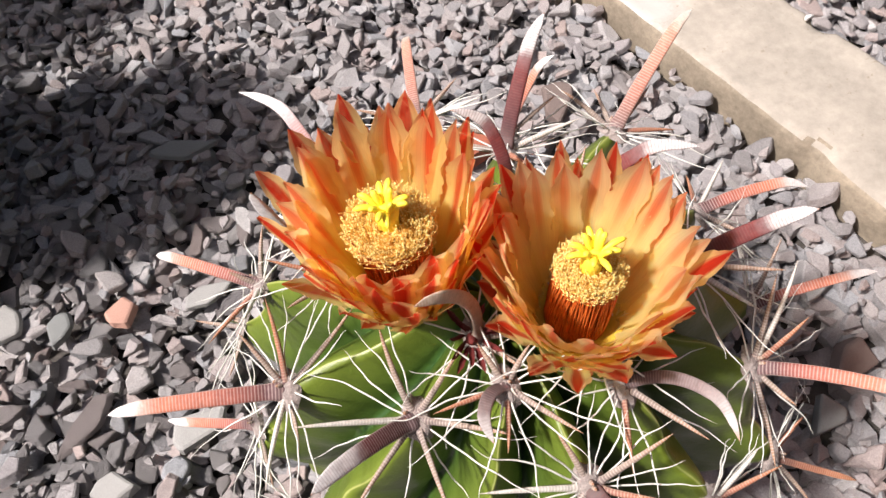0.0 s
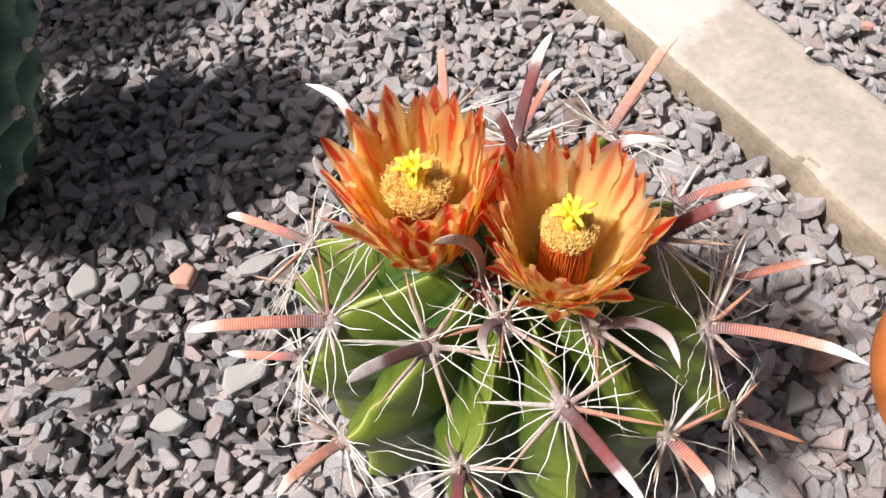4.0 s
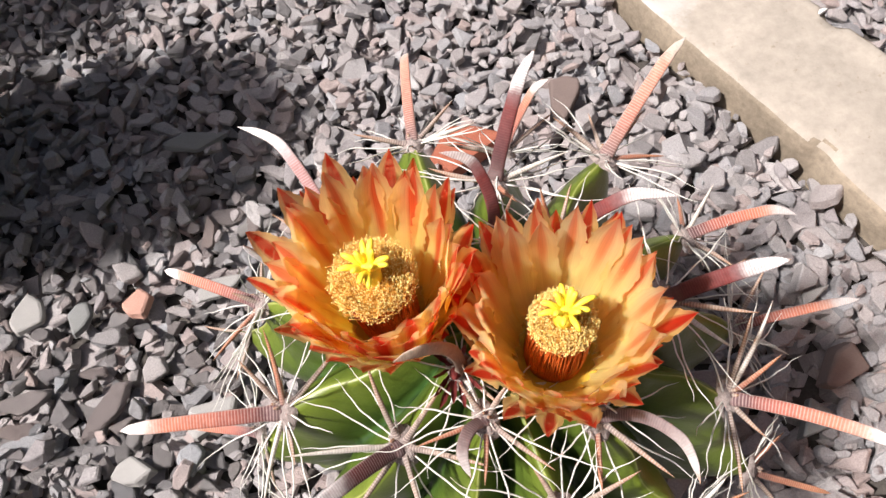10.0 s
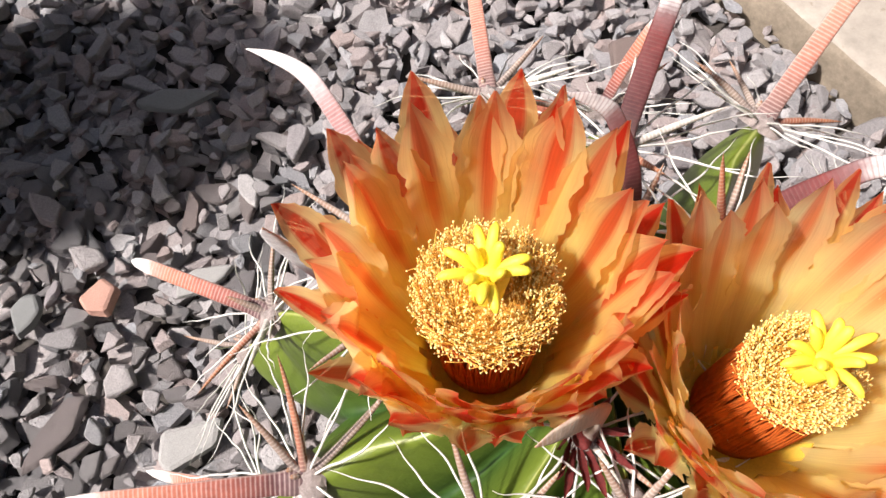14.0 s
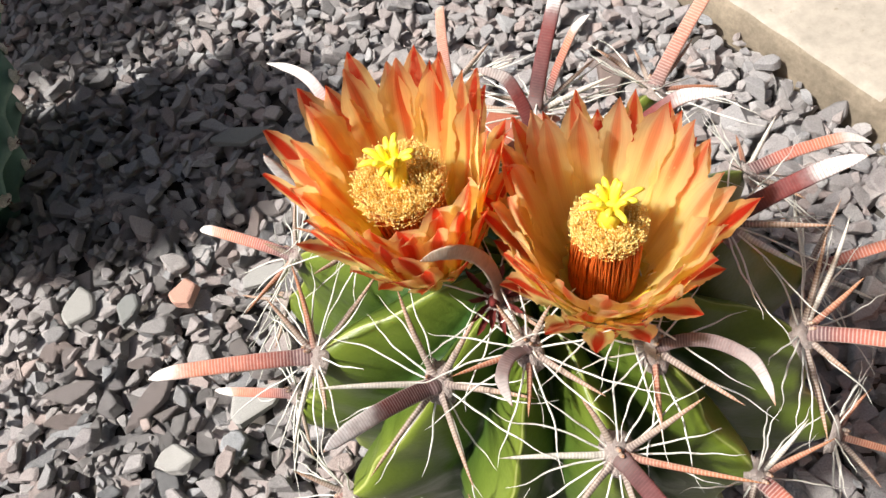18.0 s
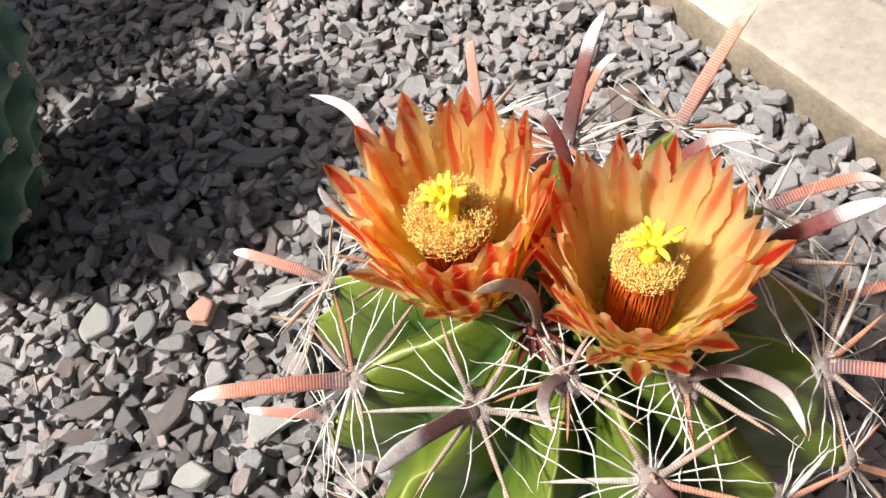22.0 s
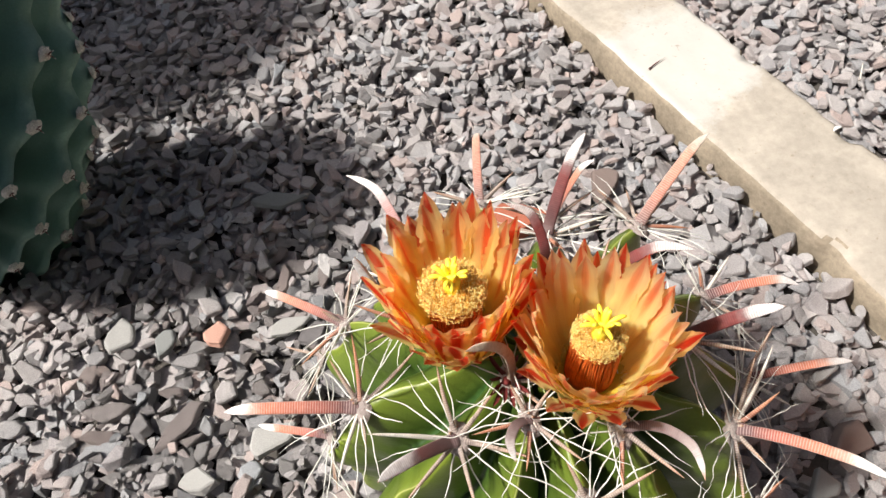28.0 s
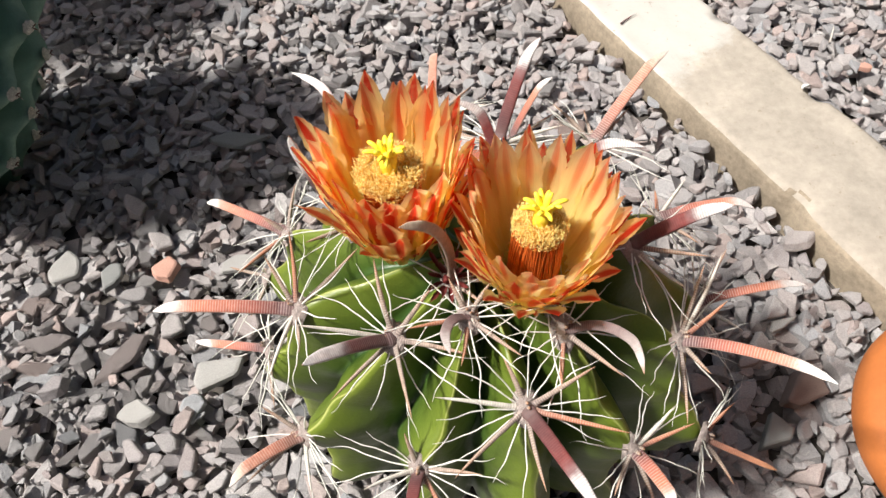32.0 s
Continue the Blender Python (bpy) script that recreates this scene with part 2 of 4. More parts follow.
PETAL = petal_material("orange_petal", (0.80, 0.036, 0.008), (0.99, 0.73, 0.27), (1.0, 0.94, 0.34), (0.80, 0.60, 0.30), 0.25, 0.75, 0.055)
PALE_PETAL = petal_material("pale_orange_petal", (0.84, 0.10, 0.035), (0.99, 0.82, 0.41), (1.0, 0.97, 0.46), (0.76, 0.63, 0.37), 0.42, 0.35, 0.035)
OUTER_PETAL = petal_material("red_orange_petal", (0.66, 0.018, 0.006), (0.97, 0.64, 0.22), (0.99, 0.88, 0.28), (0.70, 0.46, 0.21), 0.08, 0.95, 0.115)


def spine_material(name, stops, ring, ridge, rings=0.42):
    """UV x is the length along the spine in millimetres, y the fraction of it."""
    m, n, l, b = material(name, 0.6)
    b.inputs["Specular IOR Level"].default_value = 0.25
    uv = n.new("ShaderNodeSeparateXYZ")
    l.new(n.new("ShaderNodeTexCoord").outputs["UV"], uv.inputs[0])
    nz = noise_tex(n, l, 160, 4, 0.6)
    y = calc(n, l, "ADD", uv.outputs["Y"], calc(n, l, "MULTIPLY", calc(n, l, "SUBTRACT", nz, 0.5), 0.16))
    c = ramp(n, l, y, stops)
    w = calc(n, l, "SINE", calc(n, l, "ADD", calc(n, l, "MULTIPLY", uv.outputs["X"], 2 * math.pi / ring), calc(n, l, "MULTIPLY", nz, 2.0)))
    w = calc(n, l, "ADD", calc(n, l, "MULTIPLY", w, 0.5), 0.5)
    w = calc(n, l, "POWER", w, 3.0)
    c = mix(n, l, calc(n, l, "MULTIPLY", w, rings), c, ridge)
    um = n.new("ShaderNodeUVMap")
    um.uv_map = "edge"
    ex = n.new("ShaderNodeSeparateXYZ")
    l.new(um.outputs[0], ex.inputs[0])
    er = n.new("ShaderNodeMapRange")
    l.new(ex.outputs["X"], er.inputs[0])
    er.inputs[1].default_value, er.inputs[2].default_value = 0.86, 1.0
    c = mix(n, l, calc(n, l, "MULTIPLY", er.outputs[0], 0.55), c, ridge)
    streak = ramp(n, l, noise_tex(n, l, 420, 4, 0.7), [(0.3, (0.75, 0.72, 0.72)), (0.7, (1.2, 1.2, 1.2))])
    l.new(mix(n, l, 0.8, c, streak, "MULTIPLY"), b.inputs["Base Color"])
    bump(n, l, b, w, 0.16, 0.0002)
    return m


HOOK = spine_material("red_ringed_spine", [(0.0, (0.15, 0.10, 0.10)), (0.10, (0.10, 0.042, 0.045)), (0.26, (0.28, 0.080, 0.058)), (0.62, (0.46, 0.155, 0.088)), (0.72, (0.46, 0.26, 0.20)), (0.80, (0.62, 0.60, 0.58)), (1.0, (0.80, 0.78, 0.76))], 1.25, (0.58, 0.46, 0.41))
PINK_HOOK = spine_material("pink_tan_ringed_spine", [(0.0, (0.15, 0.10, 0.10)), (0.12, (0.24, 0.12, 0.10)), (0.35, (0.42, 0.165, 0.115)), (0.72, (0.52, 0.235, 0.16)), (0.86, (0.58, 0.48, 0.40)), (1.0, (0.66, 0.62, 0.58))], 1.25, (0.62, 0.50, 0.44))
DARK_HOOK = spine_material("dark_ringed_spine", [(0.0, (0.13, 0.095, 0.09)), (0.2, (0.085, 0.036, 0.038)), (0.56, (0.15, 0.032, 0.030)), (0.66, (0.19, 0.11, 0.11)), (0.74, (0.50, 0.49, 0.48)), (0.97, (0.66, 0.64, 0.63)), (1.0, (0.30, 0.13, 0.05))], 1.1, (0.155, 0.07, 0.065))
GREY_HOOK = spine_material("grey_brown_spine", [(0.0, (0.07, 0.04, 0.04)), (0.3, (0.11, 0.07, 0.07)), (0.6, (0.20, 0.155, 0.15)), (0.9, (0.50, 0.47, 0.45)), (1.0, (0.36, 0.18, 0.09))], 1.0, (0.26, 0.21, 0.20))
WHITE_TIP_HOOK = spine_material("white_tipped_spine", [(0.0, (0.12, 0.08, 0.08)), (0.15, (0.08, 0.034, 0.036)), (0.50, (0.14, 0.045, 0.045)), (0.56, (0.26, 0.20, 0.20)), (0.64, (0.78, 0.77, 0.76)), (0.97, (0.90, 0.89, 0.88)), (1.0, (0.30, 0.14, 0.06))], 1.1, (0.44, 0.38, 0.37))
PALE_HOOK = spine_material("white_mauve_ringed_spine", [(0.0, (0.15, 0.10, 0.10)), (0.3, (0.28, 0.14, 0.14)), (0.58, (0.40, 0.22, 0.21)), (0.72, (0.56, 0.48, 0.48)), (0.84, (0.74, 0.72, 0.71)), (1.0, (0.84, 0.82, 0.81))], 1.1, (0.60, 0.52, 0.50))
TAN_HOOK = spine_material("tan_ringed_spine", [(0.0, (0.16, 0.10, 0.09)), (0.25, (0.26, 0.17, 0.13)), (0.7, (0.52, 0.38, 0.26)), (0.92, (0.58, 0.46, 0.34)), (1.0, (0.30, 0.15, 0.08))], 1.0, (0.60, 0.52, 0.44))
SPINE = spine_material("brown_ringed_spine", [(0.0, (0.16, 0.12, 0.115)), (0.14, (0.20, 0.155, 0.14)), (0.4, (0.28, 0.215, 0.175)), (0.75, (0.33, 0.205, 0.145)), (1.0, (0.30, 0.14, 0.06))], 1.15, (0.58, 0.51, 0.44), 0.55)
RED_SPINE = spine_material("red_brown_spine", [(0.0, (0.18, 0.11, 0.10)), (0.3, (0.32, 0.12, 0.075)), (0.8, (0.38, 0.15, 0.075)), (1.0, (0.22, 0.09, 0.03))], 1.15, (0.56, 0.42, 0.32), 0.5)
PALE_SPINE = spine_material("pale_ringed_spine", [(0.0, (0.20, 0.15, 0.14)), (0.15, (0.42, 0.39, 0.34)), (0.8, (0.60, 0.58, 0.52)), (1.0, (0.5, 0.42, 0.34))], 1.15, (0.78, 0.76, 0.70), 0.55)
BRISTLE = plain("white_bristle", (0.66, 0.65, 0.60), 0.55, 200, 0.1, 0.1, 0.1)
STIGMA = plain("bright_yellow_stigma", (0.95, 0.78, 0.06), 0.5, 300, 0.06, 0.2, 0.06)
FILAMENT = plain("golden_filaments", (0.92, 0.52, 0.10), 0.55, 300, 0.2, 0.2, 0.2)
RED_FILAMENT = plain("red_brown_filaments", (0.50, 0.11, 0.016), 0.55, 300, 0.2, 0.2, 0.3)
ANTHER = plain("yellow_anthers", (1.0, 0.78, 0.30), 0.7, 600, 0.25, 0.3, 0.15)
CUP = plain("yellow_green_flower_tube", (0.55, 0.36, 0.04), 0.5, 200, 0.1, 0.2, 0.15)
CUSHION = plain("orange_brown_filament_bed", (0.80, 0.38, 0.06), 0.7, 500, 0.4, 0.8, 0.4)
BUD = plain("dark_red_bracts", (0.13, 0.016, 0.014), 0.75, 200, 0.25, 0.4, 0.3)


# ---- building helpers ----
def mesh_data(name, verts, faces, mat, uvs=None, smooth=True):
    me = bpy.data.meshes.new(name)
    me.from_pydata([tuple(v) for v in verts], [], faces)
    me.materials.append(mat)
    if uvs is not None:
        lay = me.uv_layers.new(name="map")
        idx = np.empty(len(me.loops), dtype=np.int32)
        me.loops.foreach_get("vertex_index", idx)
        uvs = np.asarray(uvs, dtype=np.float32)
        lay.data.foreach_set("uv", uvs[idx, :2].ravel())
        if uvs.shape[1] == 3:
            edge = me.uv_layers.new(name="edge")
            edge.data.foreach_set("uv", uvs[idx][:, [2, 2]].ravel())
    if smooth:
        me.polygons.foreach_set("use_smooth", [True] * len(me.polygons))
    me.update()
    return me


def part(name, me, parent, label="", m=None):
    """Link a mesh as one object under a thing or a part; m is its pose in the parent's space."""
    ob = new(name, me)
    ob.parent = parent
    if m is not None:
        ob.matrix_basis = m
    if label:
        tagged(ob, label)
    return ob


def thing(name, me, label, category, group="", kind="", m=None):
    ob = new(name, me)
    if m is not None:
        ob.matrix_basis = m
    return tagged(ob, label, category, group, kind)


def grid_faces(rows, cols, closed):
    out = []
    span = cols if closed else cols - 1
    for i in range(rows - 1):
        for j in range(span):
            a, b = i * cols + j, i * cols + (j + 1) % cols
            out.append((a, b, b + cols, a + cols))
    return out


def bezier(a, b, c, n):
    t = np.linspace(0, 1, n)[:, None]
    return (1 - t) ** 2 * a + 2 * t * (1 - t) * b + t * t * c


def tube(path, wide, thick, flat_dir, sides=8, square=1.0):
    """A tapered tube along a path; wide and thick are half sizes along it, flat_dir lies in the wide direction."""
    path = np.asarray(path, float)
    tan = np.gradient(path, axis=0)
    tan /= np.linalg.norm(tan, axis=1)[:, None]
    side = np.asarray(flat_dir, float) - tan * (tan @ np.asarray(flat_dir, float))[:, None]
    side /= np.linalg.norm(side, axis=1)[:, None] + 1e-12
    up = np.cross(tan, side)
    ang = np.linspace(0, 2 * math.pi, sides, endpoint=False)
    ca, sa = np.cos(ang), np.sin(ang)
    ca, sa = np.sign(ca) * np.abs(ca) ** square, np.sign(sa) * np.abs(sa) ** square
    v = path[:, None] + side[:, None] * (np.asarray(wide)[:, None] * ca)[..., None] + up[:, None] * (np.asarray(thick)[:, None] * sa)[..., None]
    f = grid_faces(len(path), sides, True)
    f.append(tuple(range(sides))[::-1])
    f.append(tuple(range((len(path) - 1) * sides, len(path) * sides)))
    length = np.r_[0, np.cumsum(np.linalg.norm(np.diff(path, axis=0), axis=1))]
    uv = np.c_[np.repeat(np.c_[length * 1000, length / length[-1]], sides, axis=0), np.tile(np.abs(ca), len(path))]
    return v.reshape(-1, 3), f, uv


def join(pieces):
    vs, fs, us, at = [], [], [], 0
    for v, f, u in pieces:
        vs.append(v)
        fs += [tuple(i + at for i in face) for face in f]
        us.append(u)
        at += len(v)
    return np.concatenate(vs), fs, np.concatenate(us)


def unit(v):
    v = np.asarray(v, float)
    return v / (np.linalg.norm(v) + 1e-12)


# ---- barrel cactus ----
AXIS = np.array([-0.022, 0.018])
BELLY, HEIGHT, WAIST, POWER = 0.114, 0.119, 0.095, 2.8

# the areoles of each rib, from the crown downwards
RIBS = [
    [(-0.114, 0.067, 0.1715), (-0.138, 0.076, 0.115)],
    [(-0.1085, 0.011, 0.1885), (-0.139, 0.010, 0.125)],
    [(-0.0635, -0.0175, 0.199), (-0.117, -0.0344, 0.1407)],
    [(-0.030, -0.019, 0.2115), (-0.062, -0.064, 0.153)],
    [(-0.012, -0.057, 0.1935), (-0.012, -0.100, 0.115)],
    [(0.011, -0.0283, 0.2015), (0.0376, -0.0729, 0.1539)],
    [(0.068, -0.0325, 0.178), (0.088, -0.062, 0.108)],
    [(0.052, 0.008, 0.203), (0.098, 0.001, 0.140)],
    [(0.086, 0.044, 0.163)],
    [(0.057, 0.083, 0.188)],
    [(0.003, 0.078, 0.205)],
    [(-0.0255, 0.118, 0.188)],
    [(-0.070, 0.066, 0.203)],
]


def crest_radius(th):
    return (abs(math.cos(th) / BELLY) ** POWER + abs(math.sin(th) / HEIGHT) ** POWER) ** (-1 / POWER)


KNOTS = []
for rib in RIBS:
    kn = []
    for x, y, z in rib:
        r = math.hypot(x - AXIS[0], y - AXIS[1])
        th = math.atan2(z - WAIST, r)
        kn.append((th, math.hypot(r, z - WAIST) / crest_radius(th), math.atan2(y - AXIS[1], x - AXIS[0])))
    KNOTS.append(sorted(kn))


def rib_state(i, th):
    """Swell and bearing of a rib's crest at the slope angle th, and how near an areole is."""
    kn = KNOTS[i]
    ths = [k[0] for k in kn]
    swell = np.interp(th, [-1.5, *ths, math.pi / 2], [1.0, *[k[1] for k in kn], 1.0])
    az0 = kn[0][2]
    bearing = np.interp(th, ths, [az0 + (k[2] - az0 + math.pi) % (2 * math.pi) - math.pi for k in kn])
    near = max(math.exp(-((th - a) / 0.17) ** 2) for a in ths + [ths[0] - 0.75])
    return swell, bearing, near


def cactus_body():
    n_rows, per = 88, 14
    ths = np.r_[np.linspace(-0.95, 0, 22)[:-1], np.linspace(0, math.pi / 2, n_rows - 21)]
    verts, uvs = [], []
    cols = len(RIBS) * per
    for th in ths:
        st = [rib_state(i, th) for i in range(len(RIBS))]
        az = np.unwrap([s[1] for s in st] + [st[0][1]])
        if az[-1] < az[0]:
            az[-1] = az[0] + 2 * math.pi
        flat = max(0.0, 1 - (th / (math.pi / 2)) ** 4) if th > 0 else 1.0
        for i in range(len(RIBS)):
            s0, s1 = st[i], st[(i + 1) % len(RIBS)]
            for j in range(per):
                p = j / per
                d = 1 - abs(2 * p - 1)
                w = p * p * (3 - 2 * p)
                swell = s0[0] * (1 - w) + s1[0] * w
                near = s0[2] * (1 - w) + s1[2] * w
                own = s0[2] if p < 0.5 else s1[2]
                rib_no = i if p < 0.5 else (i + 1) % len(RIBS)
                groove = 0.37 * flat * (d ** (0.95 + 0.55 * own)) * (0.80 + 0.20 * own)
                dip = 0.080 * (1 - near) * (1 - d) * flat
                fold = (0.020 * math.sin(7 * th + 3 * i) * d + 0.030 * noise.noise(Vector((math.cos(i + p) * 3.0 + i * 2.3, p * 2.2, th * 5.5))) * (0.35 + d)) * flat
                rr = crest_radius(th) * swell * (1 - groove - dip + fold)
                a = az[i] + (az[i + 1] - az[i]) * p + (0.030 * math.sin(10 * th + 2.1 * rib_no) + 0.014 * math.sin(23 * th + 1.3 * rib_no)) * (1 - d) * flat * (1 - own)
                r, z = rr * math.cos(th), WAIST + rr * math.sin(th)
                if th > 1.0:
                    z -= 0.010 * ((th - 1.0) / 0.57) ** 2
                verts.append((AXIS[0] + r * math.cos(a), AXIS[1] + r * math.sin(a), z))
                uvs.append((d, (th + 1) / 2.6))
    faces = grid_faces(len(ths), cols, True)
    faces.append(tuple(range((len(ths) - 1) * cols, len(ths) * cols)))
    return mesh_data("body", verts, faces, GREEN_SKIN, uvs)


cactus = thing("barrel_cactus", None, "round green ribbed barrel cactus with hooked red spines in gravel", "cactus")
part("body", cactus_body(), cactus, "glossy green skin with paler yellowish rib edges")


def felt_pad(radius, height, seed, mat):
    rnd = random.Random(seed)
    verts, faces = [], []
    for i in range(6):
        a = i / 5 * math.pi / 2
        for j in range(14):
            b = j / 14 * 2 * math.pi
            k = 1 + rnd.uniform(-0.16, 0.16)
            verts.append((radius * 0.8 * k * math.cos(a) * math.cos(b), radius * 1.25 * k * math.cos(a) * math.sin(b), height * k * math.sin(a) - 0.0015))
    faces = grid_faces(6, 14, True) + [tuple(range(70, 84))]
    return mesh_data("areole", verts, faces, mat)


PADS = [felt_pad(0.0072, 0.0050, k, FELT) for k in range(4)]
BEAD = []
for k in range(3):
    v, f, u = tube([(0, 0, 0), (0, 0, 0.0012), (0, 0, 0.0026), (0, 0, 0.0034)], [0.0008, 0.0009, 0.0007, 0.0002], [0.0008, 0.0009, 0.0007, 0.0002], (1, 0, 0), 7)
    BEAD.append(mesh_data("gland", v, f, SPINE, u))


def outward(p):
    """The way that the body faces at a place on a crest."""
    d = np.array([p[0] - AXIS[0], p[1] - AXIS[1], (p[2] - WAIST) * 1.25])
    return unit(d)


def hooked_spine(base, tip, n, face, width, bow=0.12, hook=0.16, knee=None):
    """A flat, ringed strap that ends in a hook bent back towards the plant."""
    base, tip = np.asarray(base, float), np.asarray(tip, float)
    length = np.linalg.norm(tip - base)
    way = unit(tip - base)
    lift = unit(n - way * (n @ way))
    mid = (base + tip) / 2 + lift * length * (bow + 0.1)
    if knee is not None:
        mid, hook = np.asarray(knee, float), 0.0
    count = int(length * 1000 / 1.25) * 2 + 8
    path = bezier(base, mid, tip, count)
    t = np.linspace(0, 1, count)
    path = path - lift * (hook * length * np.clip((t - 0.72) / 0.28, 0, 1) ** 2)[:, None] + lift * (hook * length * np.clip(t / 1.0, 0, 1) ** 6)[:, None] * 0.6
    ring = 1 + 0.006 * (np.arange(count) % 2)
    taper = np.interp(t, [0, 0.05, 0.10, 0.3, 0.78, 0.92, 1], [1.1, 1.12, 0.96, 0.98, 0.88, 0.58, 0.04])
    w = width / 2 * taper * ring
    h = width / 2 * np.interp(t, [0, 0.05, 0.1, 0.8, 1], [0.75, 0.72, 0.34, 0.22, 0.04]) * ring
    return tube(path, w, h, np.cross(way, face), 14, 0.6)


def straight_spine(base, tip, width, sag, seed):
    rnd = random.Random(seed)
    base, tip = np.asarray(base, float), np.asarray(tip, float)
    length = np.linalg.norm(tip - base)
    mid = (base + tip) / 2 + np.array([rnd.uniform(-1, 1), rnd.uniform(-1, 1), rnd.uniform(0, 1)]) * length * sag
    count = int(length * 1000 / 1.0) * 2 + 6
    path = bezier(base, mid, tip, count)
    t = np.linspace(0, 1, count)
    ring = 1 + 0.045 * (np.arange(count) % 2)
    w = width / 2 * np.interp(t, [0, 0.07, 0.13, 0.5, 0.85, 1], [1.45, 1.45, 1.0, 0.84, 0.45, 0.04]) * ring
    return tube(path, w, w * 0.85, (0.3, 0.5, 0.8), 7)


def bristle(base, way, length, seed):
    rnd = random.Random(seed)
    way = unit(way)
    a = unit(np.cross(way, (0.2, 0.4, 0.9)))
    b = np.cross(way, a)
    t = np.linspace(0, 1, 22)
    f1, f2, p1, p2 = rnd.uniform(2, 4), rnd.uniform(5, 9), rnd.uniform(0, 6), rnd.uniform(0, 6)
    amp = length * 0.026
    path = np.asarray(base)[None] + way[None] * (t * length)[:, None] + a[None] * (amp * np.sin(f1 * t * 2 + p1) * t * 1.6 + amp * 0.35 * np.sin(f2 * t * 3 + p2) * t)[:, None] + b[None] * (amp * 1.5 * np.sin(f1 * t * 1.5 + p2) * t)[:, None] - np.array([0, 0, 1])[None] * (0.08 * length * t ** 2)[:, None]
    w = 0.00040 * np.interp(t, [0, 0.6, 1], [1, 0.85, 0.15])
    return tube(path, w, w, (0.3, 0.5, 0.8), 5)


COUNT = [0]


def areole(place, hook=None, hook_mat=None, width=0.0062, straights=(), bristles=9, spread=None, size=1.0, pad=True, bow=0.12, curl=0.16, length=0.034, mats=None, lift=None, knee=None):
    """A felted pad with its hooked central spine, stout straight spines and thin white bristles."""
    COUNT[0] += 1
    k = COUNT[0]
    rnd = random.Random(100 + k)
    place = np.array(place, float)
    n = outward(place) if spread is None else unit(spread)
    q = Vector((0, 0, 1)).rotation_difference(Vector(n)).to_matrix().to_4x4()
    root = part("areole", PADS[k % 4], cactus, "grey-brown felted pad", Matrix.Translation(place) @ q @ Matrix.Diagonal((size, size, size, 1)))
    inv = root.matrix_basis.inverted()

    def put(name, piece, mat, label=""):
        v, f, u = piece
        me = mesh_data(name, v, f, mat, u)
        me.transform(inv)
        part(name, me, root, label)

    if hook is not None:
        put("hooked_spine", hooked_spine(place + n * 0.001, hook, n if lift is None else unit(lift), unit(n * 0.5 + np.array([-0.25, -0.35, 0.85])), width, bow, curl, knee), hook_mat or HOOK, "flat ringed spine with a white hooked tip")
    for i, d in enumerate(straights):
        d = np.array(d)
        mat = (mats or [SPINE, SPINE, PALE_SPINE, SPINE, RED_SPINE])[(i + k) % 5 if mats is None else i % len(mats)]
        put("straight_spine", straight_spine(place + unit(d) * 0.002, place + d, 0.0027 * size, 0.05, k * 31 + i), mat)
    up = unit(np.array([0, 0, 1]) - n * n[2] + 1e-6)
    side = np.cross(up, n)
    bristles += 3
    for i in range(bristles):
        a = 2 * math.pi * (i + rnd.uniform(-0.35, 0.35)) / bristles
        way = n * rnd.uniform(0.15, 0.40) + side * math.cos(a) * 1.35 + up * math.sin(a)
        put("bristle", bristle(place + unit(way) * 0.004, way, length * rnd.uniform(0.8, 1.45), k * 57 + i), BRISTLE)
    for i in range(2):
        m = Matrix.Translation((rnd.uniform(-0.002, 0.002), 0.0035 * (1 if i else 0.4), 0.003))
        part("gland", BEAD[i], root, "", m)
    return root


areole(RIBS[2][0], (-0.0985, -0.038, 0.2355), WHITE_TIP_HOOK, 0.0064, [(-0.003, 0.029, 0.027), (0.021, 0.013, 0.021), (0.031, -0.018, 0.012), (-0.040, 0.005, 0.020), (-0.029, -0.026, 0.008), (0.003, -0.039, 0.005)], 12, bow=-0.04, curl=0.02, lift=(-0.4, 0.9, 0.4), mats=[SPINE, SPINE, SPINE, PALE_SPINE, SPINE, SPINE])
areole(RIBS[4][0], (0.004, -0.105, 0.211), DARK_HOOK, 0.0062, [(-0.007, 0.019, 0.017), (0.029, 0.006, 0.021), (-0.038, 0.008, 0.011), (0.036, -0.022, 0.017), (-0.035, -0.024, 0.003), (0.0, -0.036, 0.004)], 11, bow=0.02, mats=[SPINE, SPINE, PALE_SPINE, RED_SPINE, SPINE, SPINE])
areole(RIBS[3][0], (-0.042, -0.036, 0.221), GREY_HOOK, 0.0050, [(-0.007, -0.022, 0.002), (0.018, -0.024, 0.007), (-0.027, -0.003, 0.006), (-0.006, 0.014, 0.013), (0.011, 0.008, 0.014)], 10, bow=0.42, curl=0.3, lift=(-0.5, 0.9, 0.7), mats=[RED_SPINE, SPINE, RED_SPINE, SPINE, SPINE], size=0.9)
areole(RIBS[1][0], (-0.177, 0.0216, 0.1935), HOOK, 0.0066, [(0.003, 0.030, 0.023), (0.034, 0.019, 0.016), (-0.010, 0.021, 0.019), (-0.015, -0.034, -0.001), (0.0, -0.022, -0.001)], 10, bow=0.05, curl=0.16)
areole((-0.1335, 0.0165, 0.1395), (-0.181, 0.037, 0.122), HOOK, 0.0050, [(-0.004, -0.026, -0.022), (-0.006, -0.020, -0.026)], 7, bow=-0.08, curl=0.04, size=0.85)
